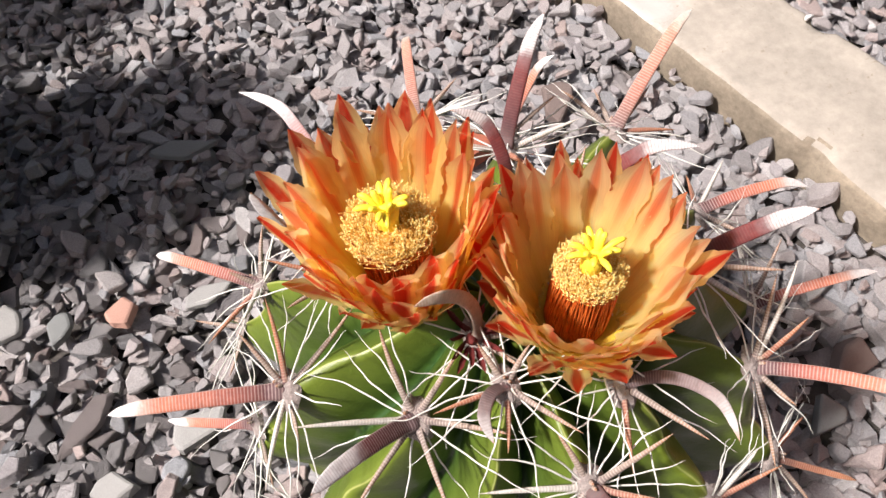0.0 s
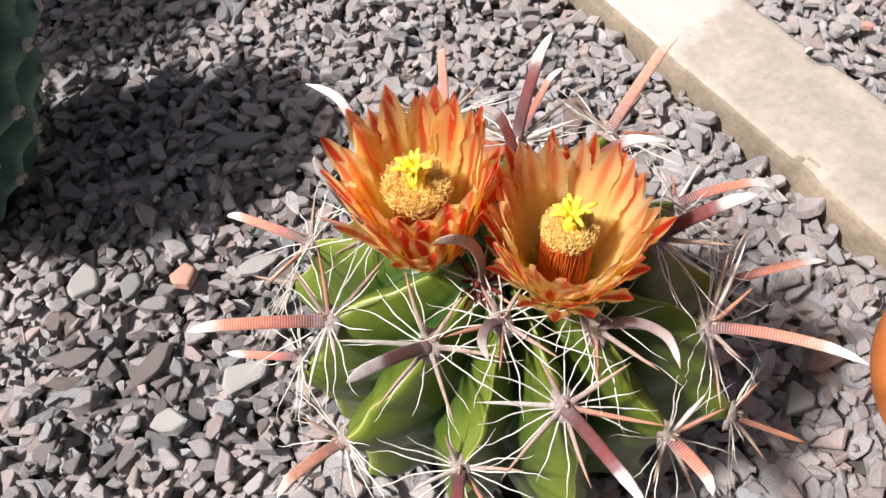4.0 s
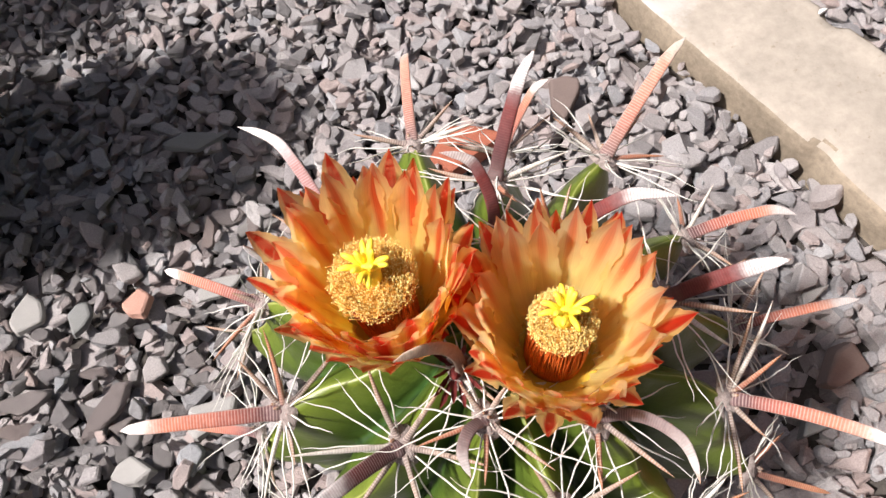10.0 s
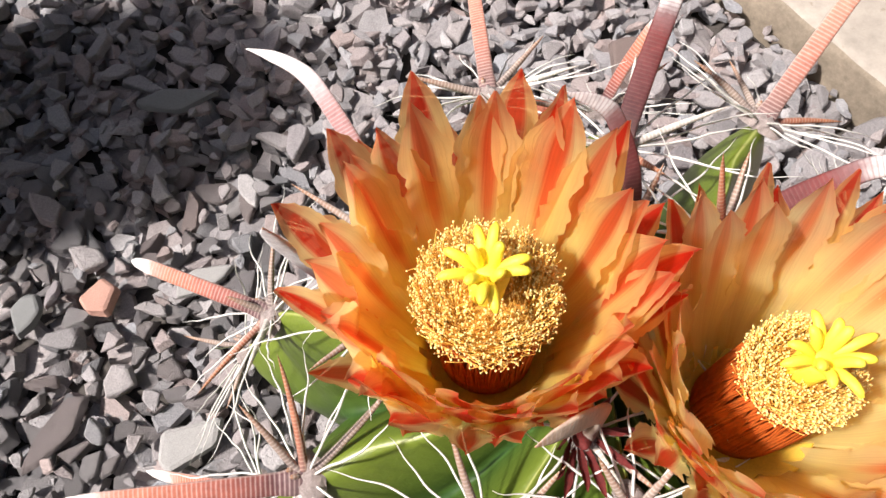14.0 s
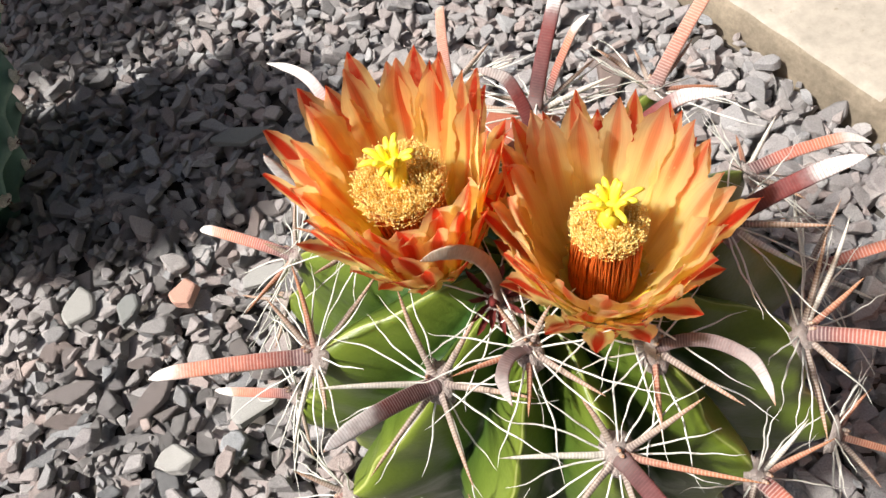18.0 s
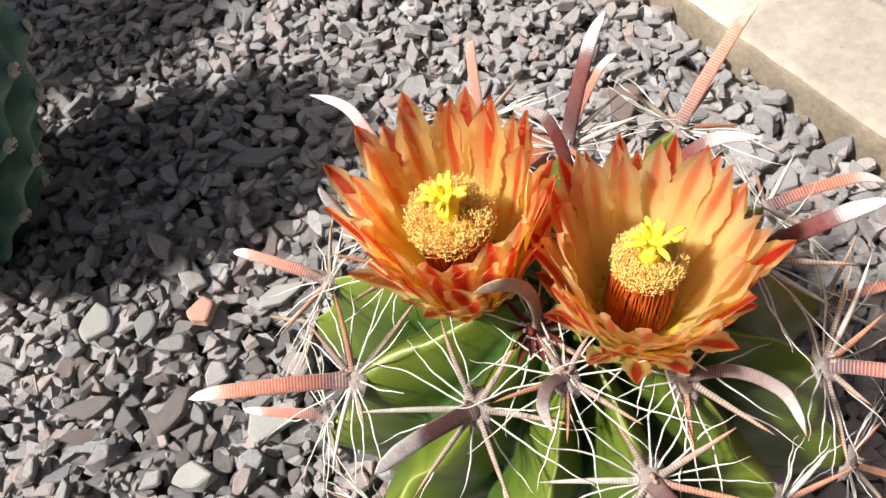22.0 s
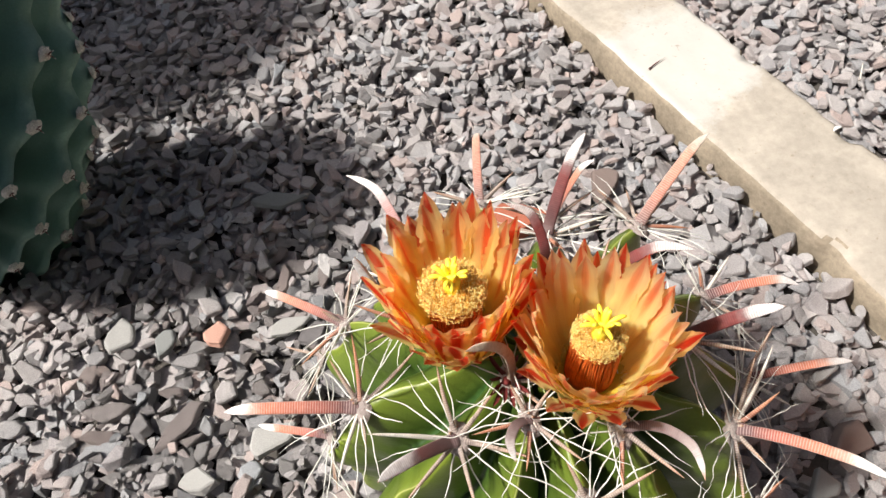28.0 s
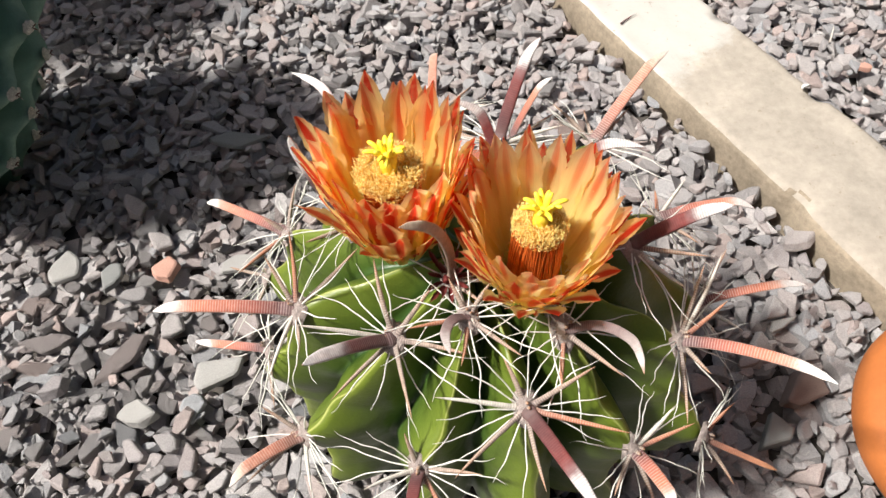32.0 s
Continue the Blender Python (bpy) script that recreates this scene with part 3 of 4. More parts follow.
areole(RIBS[5][0], (0.0345, -0.058, 0.224), GREY_HOOK, 0.0048, [(-0.009, -0.030, 0.001), (0.017, -0.028, 0.010)], 10, bow=0.30, curl=0.2, lift=(0.5, 0.9, 0.4), mats=[RED_SPINE, SPINE])
areole(RIBS[6][0], (0.114, -0.072, 0.207), HOOK, 0.0056, [(0.022, 0.027, 0.030), (0.015, 0.026, 0.025), (0.021, 0.008, 0.019), (-0.007, -0.037, -0.007), (0.008, -0.019, 0.002)], 10, bow=0.02, curl=0.06)
areole(RIBS[6][1], (0.1275, -0.083, 0.093), RED_SPINE, 0.0034, [(0.012, -0.025, -0.01), (0.02, 0.012, 0.012)], 7, bow=-0.08, curl=0.0)
areole(RIBS[0][0], (-0.1616, 0.1022, 0.1675), HOOK, 0.0056, [(-0.027, -0.020, 0.0), (-0.011, 0.006, 0.010), (0.009, 0.020, 0.017), (-0.006, -0.024, 0.020)], 8, bow=0.04)
areole(RIBS[0][1], None, None, 0.005, [(-0.025, 0.012, 0.0), (-0.015, -0.02, -0.01)], 6)
areole(RIBS[2][1], (-0.151, -0.056, 0.156), PINK_HOOK, 0.0064, [(-0.018, 0.013, 0.015), (0.001, -0.028, -0.003), (-0.028, -0.020, 0.005)], 12, bow=0.03)
areole(RIBS[3][1], (-0.070, -0.095, 0.165), DARK_HOOK, 0.0066, [(-0.026, -0.008, 0.012), (0.028, -0.010, 0.010), (0.012, -0.03, 0.0), (-0.004, 0.012, 0.020)], 11, bow=0.03)
areole(RIBS[4][1], None, None, 0.006, [(-0.03, -0.01, 0.0), (0.03, -0.01, 0.0)], 8)
areole(RIBS[5][1], (0.046, -0.103, 0.165), HOOK, 0.0064, [(0.028, 0.004, 0.014), (0.004, -0.028, -0.004), (-0.016, -0.02, 0.008), (0.020, 0.012, 0.020)], 9, bow=0.02)
areole(RIBS[7][0], (0.0874, 0.0009, 0.2387), DARK_HOOK, 0.0068, [(0.028, -0.018, 0.012), (0.034, 0.004, 0.010), (0.018, -0.026, 0.0)], 9, bow=0.0, curl=0.08)
areole(RIBS[7][1], (0.150, -0.006, 0.160), HOOK, 0.0050, [(0.02, 0.02, 0.02), (0.02, -0.02, 0.0)], 8)
areole(RIBS[8][0], (0.1373, 0.0396, 0.1707), HOOK, 0.0058, [(0.022, 0.020, 0.006), (0.012, -0.024, 0.010), (0.008, 0.024, -0.006)], 9, bow=0.05)
areole(RIBS[9][0], (0.1039, 0.1178, 0.2168), PINK_HOOK, 0.0062, [(-0.018, 0.022, 0.012), (0.030, -0.004, -0.006), (0.024, 0.016, 0.006), (0.004, 0.030, -0.006)], 12, bow=0.02)
areole(RIBS[10][0], (0.0294, 0.1128, 0.2429), DARK_HOOK, 0.0066, [(0.034, 0.002, 0.006), (-0.026, 0.014, 0.004), (0.016, 0.030, 0.002), (0.004, -0.018, 0.014)], 12, bow=0.02, mats=[PALE_SPINE, SPINE, PALE_SPINE, RED_SPINE])
areole((0.020, 0.119, 0.155), (0.0445, 0.1313, 0.1952), HOOK, 0.0050, [(0.03, 0.01, 0.01), (-0.03, 0.012, 0.006)], 8, bow=0.02)
areole(RIBS[11][0], (-0.0144, 0.183, 0.1793), PINK_HOOK, 0.0056, [(-0.026, 0.010, 0.008), (0.030, -0.002, 0.008), (0.024, 0.016, 0.004)], 10, bow=0.05)
areole(RIBS[12][0], (-0.0905, 0.1215, 0.2360), PALE_HOOK, 0.0056, [(-0.030, 0.016, 0.0), (-0.024, 0.026, 0.004)], 10, bow=0.10, curl=0.18, lift=(0.8, 0.5, 0.5))
areole((-0.077, 0.048, 0.197), (-0.0925, 0.0500, 0.2670), WHITE_TIP_HOOK, 0.0070, [(-0.022, -0.012, 0.010), (-0.026, 0.010, 0.012)], 8, bow=0.05, curl=0.03)
areole((0.018, 0.040, 0.208), (0.0551, 0.0352, 0.2476), DARK_HOOK, 0.0062, [(-0.004, 0.014, 0.030), (0.012, 0.020, 0.014)], 8, bow=0.15, curl=0.25)
areole((-0.006, 0.050, 0.209), (-0.0148, 0.079, 0.243), DARK_HOOK, 0.0055, [(0.012, 0.012, 0.014)], 6, bow=0.20, curl=0.25, lift=(0.9, 0.4, 0.3))
areole((-0.034, 0.002, 0.209), (-0.0535, -0.0025, 0.2650), TAN_HOOK, 0.0052, [(0.010, -0.018, 0.010), (0.006, -0.026, 0.006), (0.020, -0.006, 0.004)], 6, size=0.9, spread=(0.25, -0.3, 0.9), knee=(-0.031, 0.0035, 0.2600))
areole((0.006, -0.014, 0.207), None, None, 0.005, [(-0.018, 0.002, 0.012), (-0.014, -0.014, 0.014), (-0.020, -0.004, 0.006)], 6, size=0.8)

# ---- flowers ----
def petal_mesh(length, width, curl, cup, seed, mat):
    """A long pointed petal with finely torn edges, folded a little along its middle."""
    rnd = random.Random(seed)
    nx, ny = 9, 40
    verts, uvs = [], []
    skew, twist = rnd.uniform(-0.05, 0.05), rnd.uniform(-0.15, 0.15)
    wave, phase = rnd.uniform(0.04, 0.10), rnd.uniform(0, 6)
    shoulder = rnd.uniform(0.72, 0.82)
    jag = [[rnd.choice((-1.0, -0.5, 0.2, 0.7, 1.0)) for _ in range(ny)] for _ in range(2)]
    for i in range(ny):
        v = i / (ny - 1)
        rise = min(1.0, v / 0.58)
        w = 0.46 + 0.54 * rise * rise * (3 - 2 * rise)
        if v > shoulder:
            g = (v - shoulder) / (1 - shoulder)
            w *= 0.80 * (1 - g ** 1.9) + 0.20 * (1 - g) ** 1.4
        w = max(w, 0.035)
        for j in range(nx):
            u = j / (nx - 1)
            k = 2 * u - 1
            x = k * 0.5 * w * width
            if j in (0, nx - 1) and 0.34 < v < 0.97:
                x *= 1 + 0.09 * jag[0 if j == 0 else 1][i] + 0.07 * math.sin(31 * v + phase + j)
            y = curl * length * v ** 2.4 - cup * width * (0.55 * k * k + 0.45 * abs(k)) * w + 0.05 * length * math.sin(math.pi * v)
            y += wave * width * math.sin(13 * v + phase + (2 if k > 0 else 0)) * abs(k) ** 1.5 * min(1, v * 2)
            y += twist * x * v
            verts.append((x + skew * length * v * v, y, v * length))
            uvs.append((u, v))
    return mesh_data("petal", verts, grid_faces(ny, nx, False), mat, uvs)


def flower(base, axis, turn, front, seed, open_in, open_out, lean, short, tuft, tall, inner, outer, rise):
    """One open bloom: rings of pointed petals, a tuft of stamens and a star-shaped stigma. front: the bearing on which the petals are shortest."""
    rnd = random.Random(seed)
    q = Vector((0, 0, 1)).rotation_difference(Vector(axis).normalized()).to_matrix().to_4x4()
    lathe = []
    prof = [(0.004, -0.010), (0.010, -0.004), (0.0150, 0.003), (0.0165, 0.009), (0.0155, 0.0095), (0.0125, 0.005), (0.004, 0.003)]
    for r, z in prof:
        for j in range(28):
            a = 2 * math.pi * j / 28
            lathe.append((r * math.cos(a), r * math.sin(a), z))
    f = grid_faces(len(prof), 28, True) + [tuple(range(28))[::-1], tuple(range(28 * 6, 28 * 7))]
    root = part("flower", mesh_data("flower", lathe, f, CUP), cactus, "open orange flower with red-striped pointed petals", Matrix.Translation(base) @ q)
    rings = [
        (13, 0.0610, 0.0112, 0.08, 0.12, 0.0130, 0.004, open_in - 1.5, inner, 1.0),
        (14, 0.0625, 0.0110, 0.09, 0.12, 0.0136, 0.003, open_in, inner, 1.0),
        (14, 0.0630, 0.0108, 0.10, 0.10, 0.0142, 0.001, open_in + 2, outer, 1.2),
        (14, 0.0560, 0.0104, 0.13, 0.10, 0.0148, -0.001, open_out - 2, outer, 1.6),
        (13, 0.0420, 0.0104, 0.20, 0.12, 0.0140, -0.004, open_out + 3, outer, 1.6),
        (10, 0.0250, 0.0092, 0.24, 0.16, 0.0104, -0.007, open_out + 6, outer, 1.2),
    ]
    for k, (count, length, width, curl, cup, rad, z, tilt, mat, even) in enumerate(rings):
        kinds = [petal_mesh(tall * length * rnd.uniform(0.96, 1.03), width * rnd.uniform(0.86, 1.1), curl * rnd.uniform(0.5, 1.4), cup * rnd.uniform(0.7, 1.3), seed * 50 + k * 7 + i, mat) for i in range(5)]
        for i in range(count):
            a = turn + 2 * math.pi * (i + (0.0, 0.5, 0.25, 0.75, 0.1, 0.6)[k] + rnd.uniform(-0.16, 0.16)) / count
            facing = 0.5 + 0.5 * math.cos(a - front)
            t = tilt - lean * facing ** 1.5 * even + rnd.uniform(-1.4, 1.4)
            s = 1 - short * facing ** 3.0 * (1 if k < 4 else 0.62) + rnd.uniform(-0.03, 0.03)
            m = pose(0, 0, z, 0, 0, math.degrees(a) - 90) @ pose(0, rad, 0, -t, 0, rnd.uniform(-6, 6)) @ Matrix.Diagonal((1, 1, s, 1))
            part("petal", kinds[rnd.randrange(5)], root, "", m)
    seat = Matrix.Translation((0, 0.001, rise))
    strands, tips = [], []
    for i in range(3200):
        a = rnd.uniform(0, 2 * math.pi)
        q1 = rnd.random() ** 0.45
        rb, rt = tuft * (0.0072 + 0.002 * q1), tuft * (0.0030 + 0.0122 * q1 + rnd.uniform(-0.0008, 0.0014))
        zt = 0.0388 + 0.0030 * math.sqrt(max(0.0, 1 - q1 ** 3)) + rnd.uniform(-0.0030, 0.0044)
        b = a + rnd.uniform(-0.5, 0.5)
        p0 = np.array([rb * math.cos(a), rb * math.sin(a), 0.031])
        p2 = np.array([rt * math.cos(b), rt * math.sin(b), zt])
        p1 = np.array([(0.35 * rb + 0.65 * rt) * math.cos(a), (0.35 * rb + 0.65 * rt) * math.sin(a), 0.45 * 0.031 + 0.55 * zt])
        path = bezier(p0, p1, p2, 6)
        strands.append(tube(path, [0.00009] * 6, [0.00009] * 6, (0.3, 0.5, 0.8), 3))
        tips.append((p2, unit(p2 - p1)))
    skirt = []
    for i in range(300):
        a = 2 * math.pi * i / 300 + rnd.uniform(-0.03, 0.03)
        b = a + rnd.uniform(-0.25, 0.25)
        k = rnd.uniform(0.94, 1.05)
        path = bezier(np.array([0.0112 * math.cos(a), 0.0112 * math.sin(a), 0.003]), k * np.array([0.0112 * math.cos(a), 0.0112 * math.sin(a), 0.024]), tuft * k * np.array([0.0132 * math.cos(b), 0.0132 * math.sin(b), 0.0380 / tuft]), 7)
        skirt.append(tube(path, [0.00026] * 7, [0.00026] * 7, (0.3, 0.5, 0.8), 4))
    v, f, u = join(strands)
    tagged(part("stamen_tuft", mesh_data("stamen_tuft", v, f, FILAMENT, u), root, "dense golden stamen filaments", seat), kind="stuff")
    v, f, u = join(skirt)
    tagged(part("filament_skirt", mesh_data("filament_skirt", v, f, RED_FILAMENT, u), root, "red-brown filaments below the anthers", seat), kind="stuff")
    core = []
    cp = [(0.0100, 0.003), (0.0095, 0.018), (0.0092 * tuft + 0.0005, 0.030), (0.0118 * tuft, 0.0365), (0.007 * tuft, 0.0392), (0.0005, 0.0400)]
    for r, z in cp:
        core += [(r * math.cos(2 * math.pi * j / 20), r * math.sin(2 * math.pi * j / 20), z) for j in range(20)]
    part("stamen_core", mesh_data("stamen_core", core, grid_faces(len(cp), 20, True), RED_FILAMENT), root, "", seat)
    cap = []
    for r, z in ((0.0112, 0.0345), (0.0128, 0.0370), (0.0112, 0.0395), (0.006, 0.0412), (0.0005, 0.0415)):
        cap += [(tuft * r * math.cos(2 * math.pi * j / 20), tuft * r * math.sin(2 * math.pi * j / 20), z) for j in range(20)]
    part("stamen_cushion", mesh_data("stamen_cushion", cap, grid_faces(5, 20, True), CUSHION), root, "", seat)
    grains = []
    for p, w in tips:
        s = rnd.choice((0.00014, 0.00018, 0.00022, 0.00027)) * rnd.uniform(0.9, 1.15)
        w = unit(w + np.array([rnd.uniform(-0.8, 0.8) for _ in range(3)]))
        grains.append(tube([p - w * s, p - w * s * 0.4, p + w * s * 0.4, p + w * s], [s * 0.3, s * 0.9, s * 0.9, s * 0.25], [s * 0.3, s * 0.8, s * 0.8, s * 0.2], (0.3, 0.5, 0.8), 5))
    v, f, u = join(grains)
    tagged(part("anther_crown", mesh_data("anther_crown", v, f, ANTHER, u), root, "pale yellow pollen-covered anthers", seat), kind="stuff")
    v, f, u = tube([(0, 0, 0.03), (0, 0, 0.040), (0, 0, 0.0445), (0.0004, 0, 0.0485), (0.0006, 0, 0.0505)], [0.0034, 0.0034, 0.0035, 0.0038, 0.0024], [0.0034, 0.0034, 0.0035, 0.0038, 0.0024], (1, 0, 0), 14)
    style = part("style", mesh_data("style", v, f, STIGMA, u), root, "thick yellow style", seat)
    for i in range(12):
        a = 2 * math.pi * (i + rnd.uniform(-0.22, 0.22)) / 12
        slope = radians((38, 68, 52)[i % 3] + rnd.uniform(-7, 7))
        size = rnd.uniform(0.0080, 0.0104)
        d = np.array([math.cos(a), math.sin(a), 0])
        up = np.array([0, 0, 1.0])
        p0 = np.array([0, 0, 0.0482]) + d * 0.0016
        p2 = p0 + d * size * math.cos(slope) + up * (size * math.sin(slope) - 0.0012)
        path = bezier(p0, p0 + d * size * 0.40 * math.cos(slope) + up * (size * 0.55 * math.sin(slope) + 0.0028), p2, 10)
        w = 0.00106 * np.array([1.0, 1.05, 1.1, 1.1, 1.08, 1.05, 1.0, 0.95, 0.8, 0.35])
        v, f, u = tube(path, w, w * 0.85, np.cross(d, up), 8)
        part("stigma_lobe", mesh_data("stigma_lobe", v, f, STIGMA, u), style)
    return root


flower((-0.0535, 0.0245, 0.2185), (0.0, 0.04, 1.0), 0.3, radians(265), 11, 14.5, 21.5, 9.0, 0.17, 0.93, 1.01, PETAL, OUTER_PETAL, 0.0035)
flower((0.0015, -0.0040, 0.2100), (0.04, 0.06, 1.0), 0.9, radians(262), 12, 15.5, 20.5, 2.5, 0.35, 0.74, 0.965, PALE_PETAL, OUTER_PETAL, -0.0015)


def bud(place, axis, size, mat, label, count=9):
    """Withered bracts, built as a small core wrapped in overlapping scales."""
    q = Vector((0, 0, 1)).rotation_difference(Vector(axis).normalized()).to_matrix().to_4x4()
    rnd = random.Random(int(size * 1e5))
    verts = []
    for i in range(9):
        z = i / 8
        r = size * 0.22 * math.sin(math.pi * (0.12 + 0.84 * z)) ** 0.8
        for j in range(16):
            a = 2 * math.pi * j / 16
            verts.append((r * math.cos(a), r * math.sin(a), z * size))
    f = grid_faces(9, 16, True) + [tuple(range(16))[::-1], tuple(range(128, 144))]
    root = part("bud", mesh_data("bud", verts, f, mat), cactus, label, Matrix.Translation(place) @ q)
    kinds = [petal_mesh(size * 1.7, size * 0.20, 0.16, 0.30, 700 + i, mat) for i in range(3)]
    for i in range(count):
        m = pose(0, 0, size * 0.06 * (i % 3), 0, 0, i * 137.5) @ pose(0, size * 0.19, 0, -8 - 17 * (i % 3) + rnd.uniform(-8, 8), 0, 0)
        part("scale", kinds[i % 3], root, "", m)


# a tuft of thin withered bracts between the two flowers
bud((-0.0355, 0.0030, 0.2090), (-0.15, -0.55, 1), 0.0105, BUD, "small tuft of withered dark red bracts with pointed scales", 11)

# ---- neighbouring column cactus ----
def column_cactus(cx, cy, radius, height, ribs, turn, lean, twist, dome):
    root = thing("column_cactus", None, "blue-green column cactus with wavy ribs standing in gravel", "cactus", "column cacti")
    rows, per = 110, 12
    verts, uvs = [], []
    step = 0.031

    def girth(z):
        k = 0.56 + 0.44 * min(1, max(0, z / 0.13)) ** 0.75
        if z > height - dome:
            k *= math.sqrt(max(0.0015, 1 - ((z - height + dome) / dome) ** 2))
        return k

    for i in range(rows):
        s = i / (rows - 1)
        z = -0.012 + s * (height + 0.012)
        for j in range(ribs * per):
            p = (j % per) / per
            d = 1 - abs(2 * p - 1)
            rib = j // per if p < 0.5 else (j // per + 1) % ribs
            wave = math.cos(2 * math.pi * (z / step + 0.5 * (rib % 2)))
            r = radius * girth(z) * (1 + 0.045 * wave * (1 - d) ** 1.6 - 0.50 * d ** 0.80)
            side = 0.06 * wave * (1 - d) * d * 4 * (1 if p < 0.5 else -1)
            a = turn + twist * z + 2 * math.pi * (j / per + side * 0.5) / ribs
            verts.append((cx + lean[0] * z + r * math.cos(a), cy + lean[1] * z + r * math.sin(a), z))
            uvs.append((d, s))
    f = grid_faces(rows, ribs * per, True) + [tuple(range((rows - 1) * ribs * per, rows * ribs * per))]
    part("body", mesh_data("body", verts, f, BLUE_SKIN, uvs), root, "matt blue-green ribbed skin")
    for rib in range(ribs):
        for h in range(1, int(height / step)):
            z = (h + 0.5 * (rib % 2)) * step
            if z > height - dome * 0.5:
                continue
            a = turn + twist * z + 2 * math.pi * rib / ribs
            r = radius * girth(z) * 1.036
            m = Matrix.Translation((cx + lean[0] * z + r * math.cos(a), cy + lean[1] * z + r * math.sin(a), z)) @ pose(0, 0, 0, 0, 90, math.degrees(a)) @ Matrix.Diagonal((0.95, 0.82, 0.95, 1))
            pad = part("areole", WOOLS[(rib + h) % 3], root, "white woolly pad", m)
            for c in range(3):
                part("short_spine", STUBS[c], pad)
    return root


WOOLS = [felt_pad(0.0058, 0.0042, 20 + k, WOOL) for k in range(3)]
STUBS = []
for k in range(3):
    v, f, u = straight_spine((0, 0, 0.002), (0.004 * math.cos(2.1 * k), 0.004 * math.sin(2.1 * k), 0.0065), 0.0010, 0.02, k)
    STUBS.append(mesh_data("short_spine", v, f, DARK_HOOK, u))
column_cactus(-0.448, 0.312, 0.110, 0.325, 9, radians(-99), (0.28, 0.05), 9.5, 0.15)
# unseen second column, placed out of view to cast shade on the gravel
column_cactus(-0.665, 0.632, 0.19, 0.64, 9, radians(-40), (0.0, 0.0), 3.0, 0.19)

# ---- limestone kerb ----
KERB_WAY, KERB_OUT = Vector((0.364, -0.931, 0)), Vector((0.931, 0.364, 0))


def kerb_stone(s0, s1, near, far, top, seed):
    """A sawn block with worn, chipped arrises. s runs along the kerb, near and far are its faces."""
    rnd = random.Random(seed)
    n_len = int((s1 - s0) / 0.006)
    half = (far - near) / 2
    prof = [(-half, -0.06), (-half, -0.012), (-half, 0.004), (-half + 0.001, top - 0.006), (-half + 0.003, top - 0.002), (-half + 0.007, top)]
    prof += [(-half + 0.012 + (2 * half - 0.024) * i / 10, top) for i in range(11)]
    prof += [(half - 0.007, top), (half - 0.003, top - 0.003), (half - 0.001, top - 0.007), (half, 0.0), (half, -0.06)]
    verts = []
    for i in range(n_len + 1):
        s = s0 + (s1 - s0) * i / n_len
        for x, z in prof:
            wob = noise.noise(Vector((s * 9, x * 20, seed))) * 0.003 + noise.noise(Vector((s * 45, x * 60, z * 50 + seed))) * 0.0014
            edge = 1 if abs(abs(x) - half) < 0.008 and z > 0 else 0
            chip = max(0.0, noise.noise(Vector((s * 26, 3.0 if x > 0 else 9.0, seed))) - (0.16 if x > 0 else 0.26)) * (0.034 if x > 0 else 0.010) * edge
            p = KERB_WAY * s + KERB_OUT * ((near + far) / 2 + x - math.copysign(chip, x) + wob * 0.7)
            verts.append((p.x, p.y, z + (wob if z > 0.003 else 0) - chip * 0.6))
    c = len(prof)
    f = grid_faces(n_len + 1, c, False) + [tuple(range(c)), tuple(range(n_len * c, (n_len + 1) * c))[::-1]]
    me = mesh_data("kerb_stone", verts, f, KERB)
    me.materials.append(KERB_SHADED_SIDE)
    # steep faces take the darker limestone, with their shade in its colour
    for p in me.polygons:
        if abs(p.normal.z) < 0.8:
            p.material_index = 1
    return me


kerb = thing("kerb", None, "cream limestone edging kerb with worn chipped edges", "kerb", kind="structure")
for s0, s1, seed in ((-2.05, -1.303, 4), (-1.30, -0.62, 1), (-0.617, 0.10, 2), (0.103, 0.75, 3), (0.753, 1.45, 5)):
    part("kerb_stone", kerb_stone(s0, s1, 0.281, 0.388, 0.026, seed), kerb)

# ---- unseen walls added to hold back low sky light on two sides ----
WALL = plain("dark_sky_block_wall", (0.085, 0.085, 0.08), 0.9, 6, 0.25, 0.8, 0.3, 0.2)


def plain_wall(name, a, b, thick, height):
    """An upright wall from a to b, with a coping a little wider than its face."""
    way = (Vector(b) - Vector(a)).normalized()
    side = Vector((-way.y, way.x))
    prof = [(0.0, -0.05), (0.0, height - 0.06), (-0.02, height - 0.06), (-0.02, height - 0.01), (-0.01, height), (thick + 0.01, height), (thick + 0.02, height - 0.01), (thick + 0.02, height - 0.06), (thick, height - 0.06), (thick, -0.05)]
    verts = [(*(Vector(p) + side * x), z) for p in (a, b) for x, z in prof]
    faces = grid_faces(2, len(prof), True) + [tuple(range(len(prof))), tuple(range(len(prof), 2 * len(prof)))[::-1]]
    thing(name, mesh_data(name, verts, faces, WALL, smooth=False), "plain dark wall added out of view to block sky light", "wall", kind="structure")


plain_wall("sky_block_wall_east", (1.58, -1.30), (0.36, 1.82), -0.20, 1.7)
plain_wall("sky_block_wall_south", (-2.2, -1.25), (1.52, -1.25), -0.20, 1.7)

